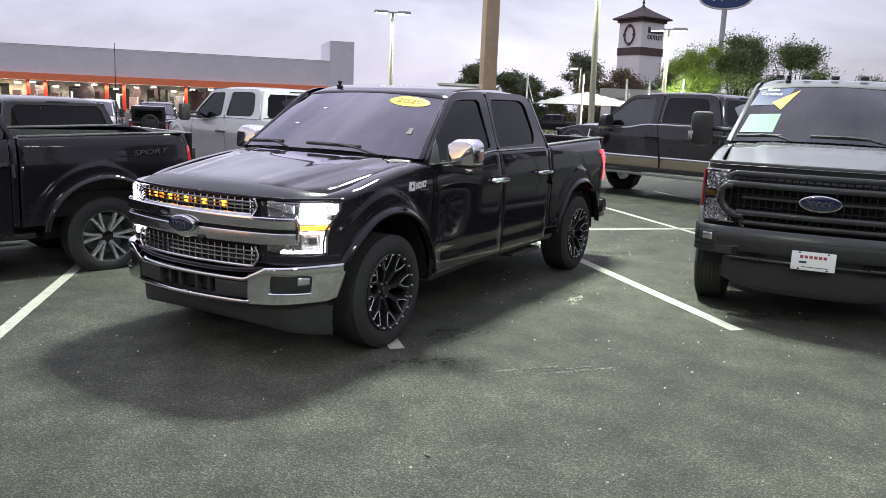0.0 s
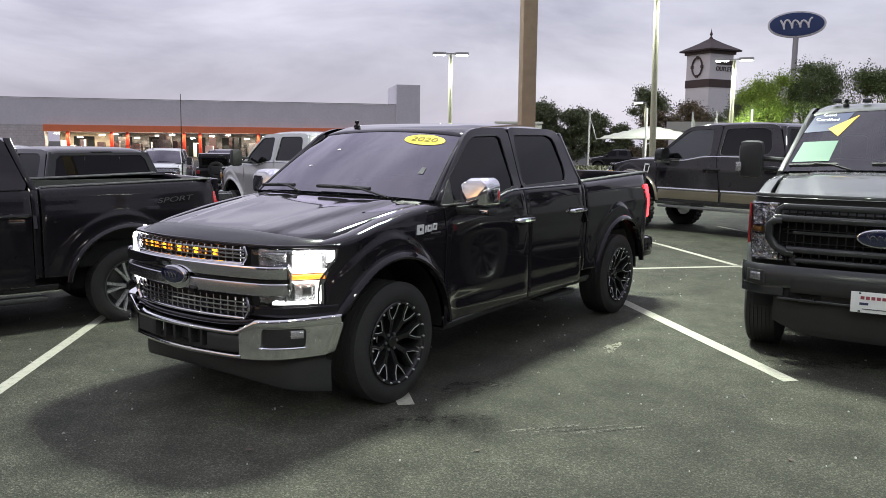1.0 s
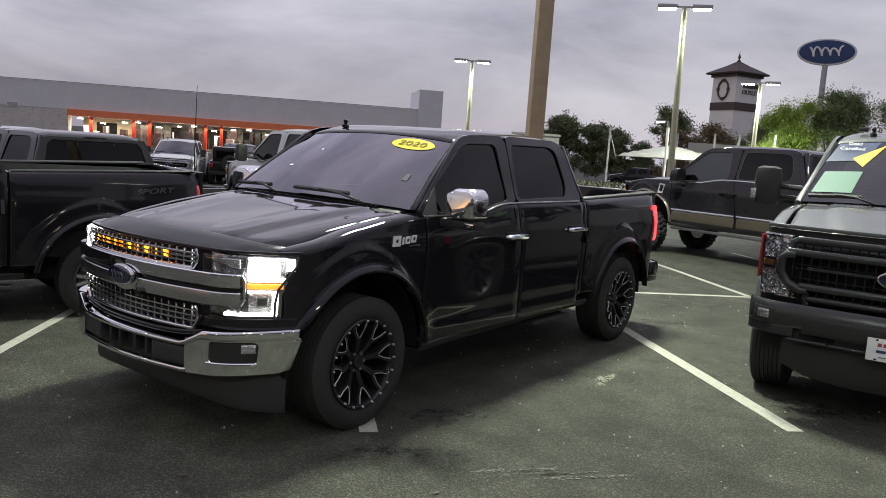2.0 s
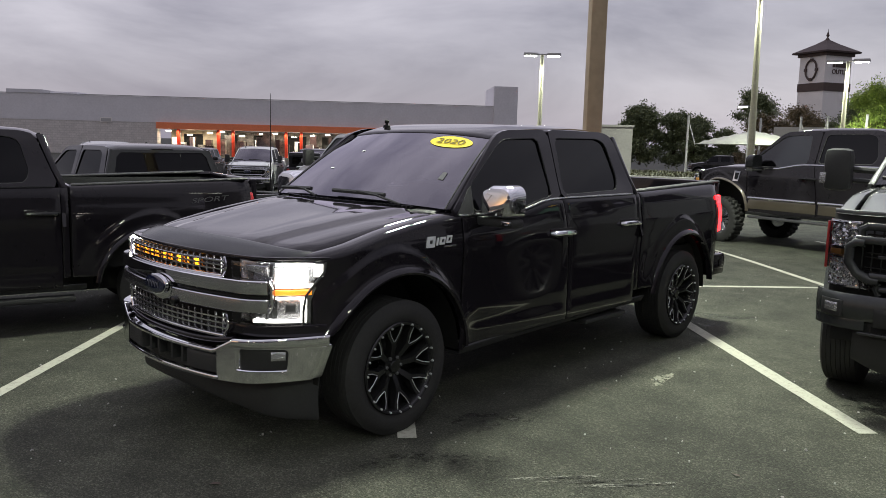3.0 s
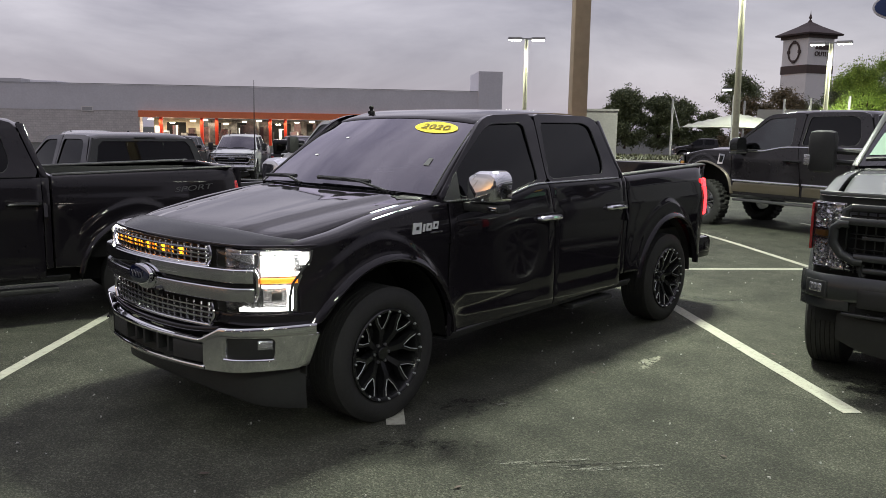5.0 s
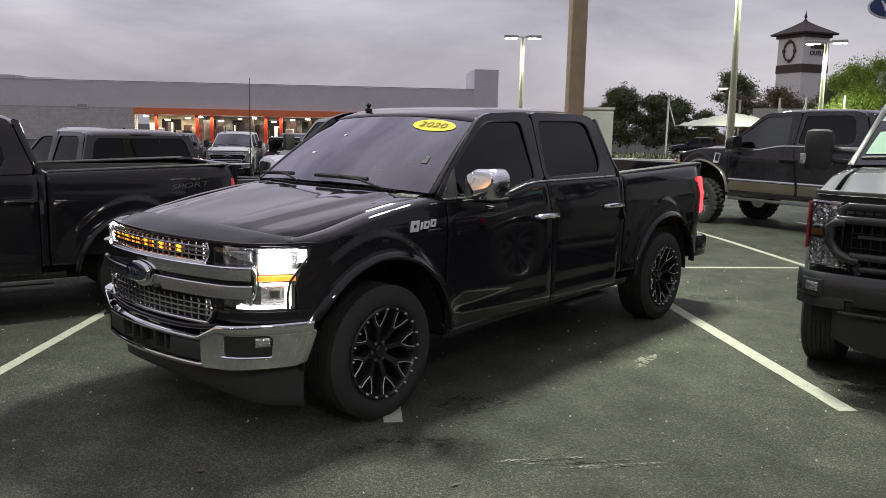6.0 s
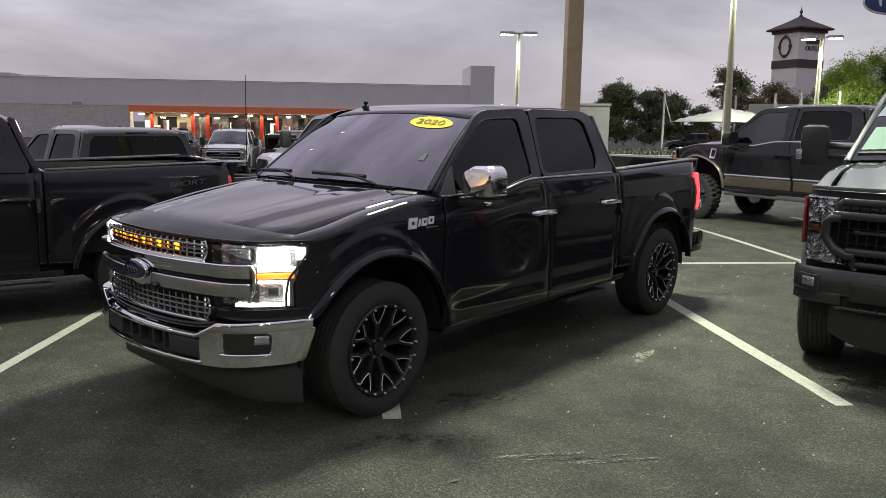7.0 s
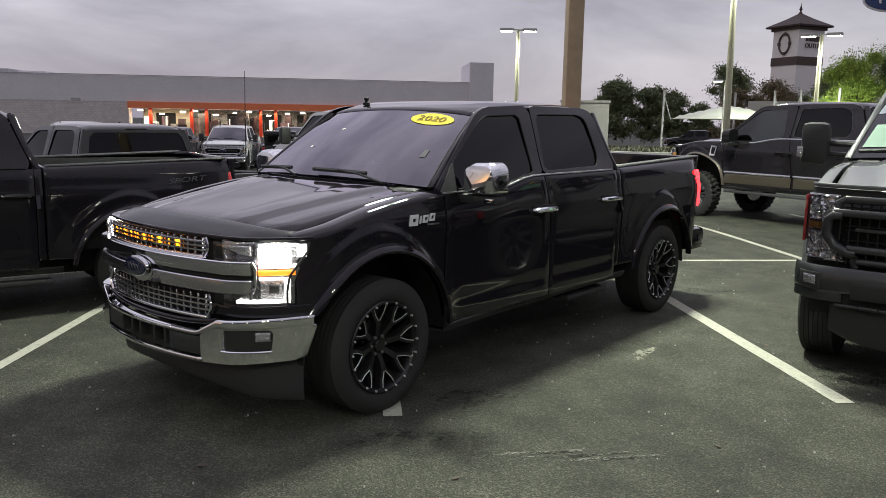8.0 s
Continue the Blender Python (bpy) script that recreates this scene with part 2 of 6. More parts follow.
M_REDPOST = mat("red_post_paint", (0.85, 0.08, 0.03), 0.5, vary=0.1)
M_SHOWROOM = mat("dark_backdrop_wall", (0.09, 0.09, 0.10), 0.6, vary=0.2, scale=0.5)
M_SHOPLAMP = glow("shop_lamp", (1.0, 0.93, 0.75), 14.0)
M_MAROON = mat("dark_glass_door", (0.05, 0.03, 0.03), 0.2)


def leaf_mat(name, dark, light):
    m = bpy.data.materials.new(name)
    m.use_nodes = True
    n, l = m.node_tree.nodes, m.node_tree.links
    p = n["Principled BSDF"]
    p.inputs["Roughness"].default_value = 0.55
    g = n.new("ShaderNodeNewGeometry")
    r = n.new("ShaderNodeValToRGB")
    r.color_ramp.elements[0].color = (*dark, 1)
    r.color_ramp.elements[1].color = (*light, 1)
    l.new(g.outputs["Random Per Island"], r.inputs["Fac"])
    l.new(r.outputs["Color"], p.inputs["Base Color"])
    return m


M_LEAF = leaf_mat("oak_leaves", (0.06, 0.08, 0.036), (0.21, 0.25, 0.11))
# Leaf green raised to carry the lot lamp's light on this crown.
M_LEAFLIT = leaf_mat("lamplit_leaves", (0.14, 0.23, 0.04), (0.40, 0.52, 0.10))
M_LEAFM = leaf_mat("green_leaves", (0.06, 0.095, 0.03), (0.19, 0.25, 0.085))
M_LEAFR = leaf_mat("autumn_leaves", (0.08, 0.07, 0.035), (0.20, 0.15, 0.07))
M_GRASS = leaf_mat("grass_blades", (0.03, 0.036, 0.016), (0.085, 0.085, 0.040))


def asphalt():
    m = bpy.data.materials.new("worn_asphalt")
    m.use_nodes = True
    n, l = m.node_tree.nodes, m.node_tree.links
    p = n["Principled BSDF"]
    co = n.new("ShaderNodeTexCoord")

    def tex(scale, detail, rough=0.55):
        t = n.new("ShaderNodeTexNoise")
        t.inputs["Scale"].default_value, t.inputs["Detail"].default_value = scale, detail
        t.inputs["Roughness"].default_value = rough
        l.new(co.outputs["Object"], t.inputs["Vector"])
        return t
    big, mid, fine = tex(0.35, 5), tex(2.6, 6), tex(95, 3, 0.8)
    vor = n.new("ShaderNodeTexVoronoi")
    vor.inputs["Scale"].default_value = 120
    l.new(co.outputs["Object"], vor.inputs["Vector"])
    r1 = n.new("ShaderNodeValToRGB")
    r1.color_ramp.elements[0].position, r1.color_ramp.elements[0].color = 0.33, (0.034, 0.0350, 0.0265, 1)
    r1.color_ramp.elements[1].position, r1.color_ramp.elements[1].color = 0.68, (0.067, 0.0690, 0.052, 1)
    l.new(big.outputs["Fac"], r1.inputs["Fac"])
    r2 = n.new("ShaderNodeMapRange")
    r2.inputs["From Min"].default_value, r2.inputs["From Max"].default_value = 0.3, 0.7
    r2.inputs["To Min"].default_value, r2.inputs["To Max"].default_value = 0.62, 1.36
    l.new(mid.outputs["Fac"], r2.inputs["Value"])
    r3 = n.new("ShaderNodeMapRange")
    r3.inputs["From Min"].default_value, r3.inputs["From Max"].default_value = 0.3, 0.75
    r3.inputs["To Min"].default_value, r3.inputs["To Max"].default_value = 0.25, 1.95
    l.new(fine.outputs["Fac"], r3.inputs["Value"])
    mm = n.new("ShaderNodeMath")
    mm.operation = 'MULTIPLY'
    l.new(r2.outputs[0], mm.inputs[0])
    l.new(r3.outputs[0], mm.inputs[1])
    # single pale stones in the binder
    chips = n.new("ShaderNodeTexVoronoi")
    chips.inputs["Scale"].default_value = 105
    l.new(co.outputs["Object"], chips.inputs["Vector"])
    sep = n.new("ShaderNodeSeparateColor")
    l.new(chips.outputs["Color"], sep.inputs[0])
    r4 = n.new("ShaderNodeMapRange")
    r4.inputs["From Min"].default_value, r4.inputs["From Max"].default_value = 0.55, 1.0
    r4.inputs["To Min"].default_value, r4.inputs["To Max"].default_value = 0.80, 1.9
    l.new(sep.outputs[0], r4.inputs["Value"])
    m2 = n.new("ShaderNodeMath")
    m2.operation = 'MULTIPLY'
    l.new(mm.outputs[0], m2.inputs[0])
    l.new(r4.outputs[0], m2.inputs[1])
    mm = m2
    s = n.new("ShaderNodeVectorMath")
    s.operation = 'SCALE'
    l.new(r1.outputs["Color"], s.inputs[0])
    l.new(mm.outputs[0], s.inputs["Scale"])
    l.new(s.outputs[0], p.inputs["Base Color"])
    p.inputs["Roughness"].default_value = 0.8
    p.inputs["Specular IOR Level"].default_value = 0.35
    b = n.new("ShaderNodeBump")
    b.inputs["Strength"].default_value, b.inputs["Distance"].default_value = 0.8, 0.009
    l.new(vor.outputs["Distance"], b.inputs["Height"])
    l.new(b.outputs["Normal"], p.inputs["Normal"])
    return m


def worn_line():
    """Road paint, rubbed through in patches to the dark stone below."""
    m = bpy.data.materials.new("worn_line_paint")
    m.use_nodes = True
    n, l = m.node_tree.nodes, m.node_tree.links
    p = n["Principled BSDF"]
    co = n.new("ShaderNodeTexCoord")
    t = n.new("ShaderNodeTexNoise")
    t.inputs["Scale"].default_value, t.inputs["Detail"].default_value, t.inputs["Roughness"].default_value = 22, 10, 0.85
    l.new(co.outputs["Object"], t.inputs["Vector"])
    r = n.new("ShaderNodeValToRGB")
    r.color_ramp.elements[0].position, r.color_ramp.elements[0].color = 0.30, (0.13, 0.13, 0.115, 1)
    r.color_ramp.elements[1].position, r.color_ramp.elements[1].color = 0.50, (0.40, 0.395, 0.335, 1)
    l.new(t.outputs["Fac"], r.inputs["Fac"])
    l.new(r.outputs["Color"], p.inputs["Base Color"])
    p.inputs["Roughness"].default_value = 0.75
    return m


M_ASPHALT = asphalt()
M_LINE = worn_line()
# ---- building helpers ----
def link(name, bm, material, parent=None, label="", smooth=True, angle=38):
    bmesh.ops.remove_doubles(bm, verts=bm.verts, dist=0.0002)
    bmesh.ops.recalc_face_normals(bm, faces=bm.faces)
    me = bpy.data.meshes.new(name)
    bm.to_mesh(me)
    bm.free()
    me.materials.append(material)
    if smooth:
        me.shade_smooth()
        me.set_sharp_from_angle(angle=radians(angle))
    ob = new(name, me)
    if parent is not None:
        ob.parent = parent
    if label:
        ob["label"] = label
    return ob


def part(name, bm, material, parent, label="", smooth=True, angle=38):
    return link(name, bm, material, parent, label, smooth, angle)


def thing(name, label, category, group="", kind="", m=None):
    ob = new(name)
    ob.empty_display_size = 0.2
    if m is not None:
        ob.matrix_world = m
    return tagged(ob, label, category, group, kind)


def add_grid(bm, rows, closed=False):
    vs = [[bm.verts.new(p) for p in r] for r in rows]
    for i in range(len(vs) - 1):
        a, b = vs[i], vs[i + 1]
        n = len(a)
        for j in range(n if closed else n - 1):
            k = (j + 1) % n
            try:
                bm.faces.new((a[j], a[k], b[k], b[j]))
            except ValueError:
                pass
    return vs


def add_box(bm, lo, hi, bevel=0.0, m=None):
    x0, y0, z0 = lo
    x1, y1, z1 = hi
    g = bmesh.ops.create_cube(bm, size=1.0)
    mm = Matrix.Translation(((x0 + x1) / 2, (y0 + y1) / 2, (z0 + z1) / 2)) @ Matrix.Diagonal((x1 - x0, y1 - y0, z1 - z0, 1))
    if m is not None:
        mm = m @ mm
    bmesh.ops.transform(bm, matrix=mm, verts=g["verts"])
    if bevel:
        es = list({e for v in g["verts"] for e in v.link_edges})
        bmesh.ops.bevel(bm, geom=es, offset=bevel, segments=2, profile=0.6, affect='EDGES')
    return bm


def box(lo, hi, bevel=0.0, m=None):
    return add_box(bmesh.new(), lo, hi, bevel, m)


def add_tube(bm, pts, r, seg=8, caps=True):
    pts = [Vector(p) for p in pts]
    rr = r if isinstance(r, (list, tuple)) else [r] * len(pts)
    rows = []
    side = None
    for i, p in enumerate(pts):
        d = (pts[min(i + 1, len(pts) - 1)] - pts[max(i - 1, 0)]).normalized()
        if side is None:
            side = d.orthogonal().normalized()
        side = (side - d * side.dot(d)).normalized()
        up = d.cross(side)
        rows.append([p + (side * math.cos(2 * math.pi * k / seg) + up * math.sin(2 * math.pi * k / seg)) * rr[i] for k in range(seg)])
    vs = add_grid(bm, rows, True)
    if caps:
        bm.faces.new(list(reversed(vs[0])))
        bm.faces.new(vs[-1])
    return bm


def tube(pts, r, seg=8):
    return add_tube(bmesh.new(), pts, r, seg)


def add_lathe(bm, prof, seg=40, m=None):
    """prof: (radius, along x). Turned round the x axis."""
    rows = []
    for r, x in prof:
        row = [Vector((x, r * math.cos(2 * math.pi * k / seg), r * math.sin(2 * math.pi * k / seg))) for k in range(seg)]
        rows.append([m @ v for v in row] if m is not None else row)
    add_grid(bm, rows, True)
    return bm


def lerp_table(tab, t):
    if t <= tab[0][0]:
        return tab[0][1]
    for (a, va), (b, vb) in zip(tab, tab[1:]):
        if t <= b:
            f = (t - a) / (b - a)
            return va + (vb - va) * f
    return tab[-1][1]


def smooth_table(tab, t):
    """A table read with soft corners."""
    w = 0.04
    return (lerp_table(tab, t - w) + 2 * lerp_table(tab, t) + lerp_table(tab, t + w)) / 4


def sheet(rows, th=0.02, centre=(0, None, 0.9), soft=0.006):
    """A bodywork panel: a grid of places with rolled edges and a thickness towards the centre."""
    rows = [[Vector(p) for p in r] for r in rows]

    def pinch(line):
        a, b, c, d = line[0], line[1], line[-2], line[-1]
        f = min(0.4, 0.012 / max((b - a).length, 1e-5))
        g = min(0.4, 0.012 / max((d - c).length, 1e-5))
        return [a, a.lerp(b, f)] + line[1:-1] + [d.lerp(c, g), d]
    rows = [pinch(r) for r in rows]
    rows = list(map(list, zip(*[pinch(list(c)) for c in zip(*rows)])))
    R, C = len(rows), len(rows[0])
    nor = []
    for i in range(R):
        line = []
        for j in range(C):
            du = rows[min(i + 1, R - 1)][j] - rows[max(i - 1, 0)][j]
            dv = rows[i][min(j + 1, C - 1)] - rows[i][max(j - 1, 0)]
            n = du.cross(dv)
            n = n.normalized() if n.length > 1e-9 else Vector((0, 0, 1))
            p = rows[i][j]
            c = Vector((centre[0], p.y if centre[1] is None else centre[1], centre[2]))
            line.append(n if n.dot(p - c) > 0 else -n)
        nor.append(line)
    out = [[rows[i][j] - nor[i][j] * (soft if i in (0, R - 1) or j in (0, C - 1) else 0) for j in range(C)] for i in range(R)]
    bm = bmesh.new()
    o = add_grid(bm, out)
    ring = [(0, j) for j in range(C)] + [(i, C - 1) for i in range(1, R)] + [(R - 1, j) for j in range(C - 2, -1, -1)] + [(i, 0) for i in range(R - 2, 0, -1)]
    back = [bm.verts.new(rows[i][j] - nor[i][j] * th) for i, j in ring]
    for k in range(len(ring)):
        (i, j), (i2, j2) = ring[k], ring[(k + 1) % len(ring)]
        try:
            bm.faces.new((o[i][j], o[i2][j2], back[(k + 1) % len(ring)], back[k]))
        except ValueError:
            pass
    return bm


def ring_panel(outer, inner, place, th=0.03):
    """A flat-ish frame between two outlines of the same count of (y, z); place(y, z, depth) gives the point."""
    bm = bmesh.new()
    n = len(outer)
    rows = [[place(y, z, th) for y, z in outer], [place(y, z, 0.0) for y, z in outer],
            [place(y, z, 0.0) for y, z in inner], [place(y, z, th) for y, z in inner]]
    add_grid(bm, rows, True)
    return bm


def add_fan(bm, pts):
    bm.faces.new([bm.verts.new(p) for p in pts])
    return bm


def plate(outline, thick_vec):
    """A flat plate from an outline of places, thickened along a vector."""
    bm = bmesh.new()
    a = [bm.verts.new(p) for p in outline]
    b = [bm.verts.new(Vector(p) + Vector(thick_vec)) for p in outline]
    bm.faces.new(a)
    bm.faces.new(list(reversed(b)))
    for i in range(len(a)):
        j = (i + 1) % len(a)
        bm.faces.new((a[i], b[i], b[j], a[j]))
    return bm


def resample(loop, n):
    """A closed outline resampled to n points, corners slightly rounded by the sampling."""
    pts = [Vector(p) for p in loop]
    seg = [(pts[(i + 1) % len(pts)] - pts[i]).length for i in range(len(pts))]
    tot = sum(seg)
    res = []
    for k in range(n):
        d = tot * k / n
        for i, s in enumerate(seg):
            if d <= s:
                res.append(tuple(pts[i].lerp(pts[(i + 1) % len(pts)], d / s)))
                break
            d -= s
    return res


def rounded(loop, r, k=4):
    """A closed 2D outline with its corners rounded."""
    pts = [Vector(p) for p in loop]
    res = []
    for i, p in enumerate(pts):
        a, b = pts[i - 1], pts[(i + 1) % len(pts)]
        da, db = (a - p), (b - p)
        q = min(r, da.length * 0.45, db.length * 0.45)
        s, e = p + da.normalized() * q, p + db.normalized() * q
        for j in range(k + 1):
            t = j / k
            res.append(tuple(s * (1 - t) ** 2 + p * 2 * t * (1 - t) + e * t * t))
    return res


def words(name, text, size, material, parent, m, label="", extrude=0.001):
    cu = bpy.data.curves.new(name, 'FONT')
    cu.body, cu.size, cu.extrude = text, size, extrude
    cu.align_x, cu.align_y = 'CENTER', 'CENTER'
    tmp = new(name + "_outline", cu)
    bpy.context.view_layer.update()
    me = bpy.data.meshes.new_from_object(tmp.evaluated_get(bpy.context.evaluated_depsgraph_get()))
    bpy.data.objects.remove(tmp)
    me.materials.append(material)
    ob = new(name, me)
    me.transform(m)
    ob.parent = parent
    if label:
        ob["label"] = label
    return ob


# ---- pickup trucks: front axle at y = 0, nose towards -y, driver's side at +x ----
WB = 3.69
AXLE_Z = 0.415


NOSE = {"blunt": False}


def nose_y(x):
    """The plan curve of the front."""
    a = abs(x)
    if NOSE["blunt"]:
        return -0.985 + 0.09 * a * a + 0.10 * max(0.0, (a - 0.80) / 0.18) ** 2
    return -0.985 + 0.22 * a * a + 0.30 * max(0.0, (a - 0.68) / 0.3) ** 2


SIDE = [(0.40, 0.953), (0.47, 0.966), (0.55, 0.969), (0.75, 0.972), (0.95, 0.979), (1.08, 0.986), (1.16, 0.985), (1.22, 0.972),
        (1.32, 0.958), (1.38, 0.945), (1.47, 0.905), (1.84, 0.785), (1.92, 0.74)]


def side_x(y, z):
    w = smooth_table(SIDE, z)
    for cy in (0.0, WB):
        r = math.hypot(y - cy, z - AXLE_Z)
        if z > 0.3:
            edge = 0.775 - 0.13 * min(1.0, max(0.0, (y - cy + 0.05) / 0.5))
            k = min(1.0, max(0.0, (edge - r) / 0.055))
            w += 0.015 * k * k * (3 - 2 * k) + 0.018 * math.exp(-((r - 0.58) / 0.05) ** 2)
    if y < -0.35:
        w -= (0.10 if NOSE["blunt"] else 0.34) * ((-0.35 - y) / 0.5) ** 2
    if y > 4.3:
        w -= 0.25 * ((y - 4.3) / 0.5) ** 2
    if 0.62 < y < 2.8 and z < 1.15:
        w -= 0.005 * math.exp(-((z - 0.60) / 0.05) ** 2)
    return w


def columns(y0, y1, arch=None, n=10):
    ys = {round(y0 + (y1 - y0) * i / n, 4) for i in range(n + 1)}
    if arch is not None:
        for k in range(0, 25):
            y = arch - 0.58 * math.cos(math.pi * k / 24)
            if y0 < y < y1:
                ys.add(round(y, 4))
    return sorted(ys)


def side_panel(y0, y1, low, high, s, arch=None, n=10, nz=16, cap=0.0, slant=None, lead=None):
    """One side panel; s is +1 on the driver's side. cap rolls the top edge inwards; slant(z) shifts along y."""
    rows = []
    ys = columns(y0, y1, arch, n)
    for k in range(nz + 1):
        f = k / nz
        row = []
        for y in ys:
            z0 = low(y)
            if arch is not None and abs(y - arch) < 0.58:
                z0 = max(z0, AXLE_Z + math.sqrt(max(0.0, 0.58 ** 2 - (y - arch) ** 2)))
            z = z0 + (high(y) - z0) * f
            g = (y - y0) / (y1 - y0)
            yy = y + (slant(z) * g if slant else 0.0) + (lead(z) * (1 - g) if lead else 0.0)
            row.append((s * side_x(yy, z), yy, z))
        rows.append(row)
    if cap:
        for dx, dz in ((0.012, 0.016), (0.035, 0.028), (0.07, 0.034), (cap, 0.036)):
            rows.append([(s * (abs(p[0]) - dx), p[1], p[2] + dz) for p in rows[nz]])
    return sheet(rows, 0.03, (0, None, 0.9), 0.003)


def hood_z(x, y):
    zc = smooth_table([(-0.90, 1.125), (-0.78, 1.172), (-0.6, 1.212), (-0.3, 1.266), (0.0, 1.315), (0.3, 1.355), (0.6, 1.38)], y)
    a = abs(x)
    c = 0.44 + 0.16 * (y + 0.75)
    t = min(1.0, max(0.0, (a - c) / 0.075))
    d = 0.020 * t * t * (3 - 2 * t)
    c2 = 0.30 + 0.10 * (y + 0.75)
    t2 = min(1.0, max(0.0, (a - c2 + 0.07) / 0.07))
    d -= 0.003 * t2 * t2 * (3 - 2 * t2)
    return zc - d - 0.02 * (a / 0.86) ** 2 - 0.034 * max(0.0, (a - 0.70) / 0.138) ** 2 * min(1.0, max(0.0, (0.25 - y) / 0.8))


def glass_x(z):
    return smooth_table(SIDE, z)


def shell(ob, name, bm, material, label="", warp=None):
    if warp:
        for v in bm.verts:
            v.co = warp(v.co)
    return part(name, bm, material, ob, label)


FRONT_WIN = [(0.66, 1.335), (0.69, 1.50), (1.09, 1.785), (1.18, 1.818), (1.57, 1.832), (1.60, 1.408), (1.47, 1.395), (1.22, 1.34)]
FRONT_DOOR = [(0.47, 1.30), (0.475, 1.352), (1.07, 1.838), (1.20, 1.880), (1.715, 1.90), (1.70, 1.385), (1.54, 1.378), (1.16, 1.305)]
REAR_WIN = [(1.745, 1.412), (1.785, 1.838), (2.40, 1.845), (2.50, 1.81), (2.57, 1.53), (2.53, 1.43)]
REAR_DOOR = [(1.712, 1.385), (1.727, 1.90), (2.50, 1.90), (2.62, 1.87), (2.74, 1.55), (2.80, 1.39)]


def wheel_milled(name, parent, at, s, far=False):
    """Deep black ten-spoke wheel with milled edges and a ring of rivets."""
    w = part(name, tyre_mesh(0.415, 0.272, 0.285), M_RUBBER, parent, "wide black road tyre")
    w.matrix_local = Matrix.Translation(at) @ Matrix.Diagonal((s, 1, 1, 1))
    bm = bmesh.new()
    add_lathe(bm, [(0.262, -0.12), (0.262, 0.10), (0.283, 0.128), (0.289, 0.142), (0.283, 0.150), (0.270, 0.146), (0.258, 0.128), (0.252, 0.06), (0.246, -0.06)], 48)
    add_lathe(bm, [(0.25, -0.02), (0.12, -0.03), (0.03, -0.03)], 32)
    part("rim", bm, M_RIM, w, "gloss black wheel rim")
    for k in range(8):
        a = 2 * math.pi * k / 8 + 0.15
        bm = bmesh.new()
        ml = bmesh.new()
        ca, sa = math.cos(a), math.sin(a)

        def rot(x, r, o):
            return Vector((x, r * ca - o * sa, r * sa + o * ca))
        add_grid(bm, [[rot(0.035, 0.05, -0.022), rot(0.075, 0.05, -0.015), rot(0.075, 0.05, 0.015), rot(0.035, 0.05, 0.022)],
                      [rot(0.055, 0.12, -0.026), rot(0.098, 0.12, -0.017), rot(0.098, 0.12, 0.017), rot(0.055, 0.12, 0.026)],
                      [rot(0.065, 0.165, -0.030), rot(0.108, 0.165, -0.020), rot(0.108, 0.165, 0.020), rot(0.065, 0.165, 0.030)]])
        for q in (-1, 1):
            add_grid(bm, [[rot(0.065, 0.155, q * 0.003), rot(0.108, 0.155, q * 0.003), rot(0.108, 0.155, q * 0.021), rot(0.065, 0.155, q * 0.030)],
                          [rot(0.080, 0.21, q * 0.030), rot(0.120, 0.21, q * 0.032), rot(0.120, 0.21, q * 0.054), rot(0.080, 0.21, q * 0.062)],
                          [rot(0.098, 0.258, q * 0.046), rot(0.132, 0.258, q * 0.048), rot(0.132, 0.258, q * 0.074), rot(0.098, 0.258, q * 0.082)]])
            add_tube(ml, [rot(0.1105, 0.165, q * 0.0045), rot(0.1225, 0.21, q * 0.0335), rot(0.1345, 0.254, q * 0.0495)], 0.0029, 5)
        part("spoke", bm, M_RIM, w)
        part("milled_edge", ml, M_MILLED, w, "bright milled spoke edge")
    bm = bmesh.new()
    add_lathe(bm, [(0.075, 0.02), (0.075, 0.062), (0.066, 0.075), (0.042, 0.078), (0.040, 0.092), (0.036, 0.096), (0.0, 0.097)], 28)
    part("hub_cap", bm, M_GLOSSBLK, w)
    for k in range(6):
        a = 2 * math.pi * k / 6
        bm = bmesh.new()
        add_lathe(bm, [(0.010, 0.02), (0.011, 0.086), (0.007, 0.09), (0.0, 0.09)], 6, Matrix.Translation((0, 0.058 * math.cos(a), 0.058 * math.sin(a))))
        part("lug_nut", bm, M_STEEL, w)
    base = bmesh.new()
    add_lathe(base, [(0.0072, 0.140), (0.0072, 0.154), (0.0045, 0.158), (0.0, 0.158)], 8)
    r0 = part("rivet", base, M_MILLED, w, "bright rivet")
    for k in range(20):
        a = 2 * math.pi * k / 20
        o = r0 if k == 0 else new("rivet", r0.data)
        o.parent = w
        o.matrix_local = Matrix.Translation((0, 0.272 * math.cos(a), 0.272 * math.sin(a)))
        o["label"] = "bright rivet"
    return w


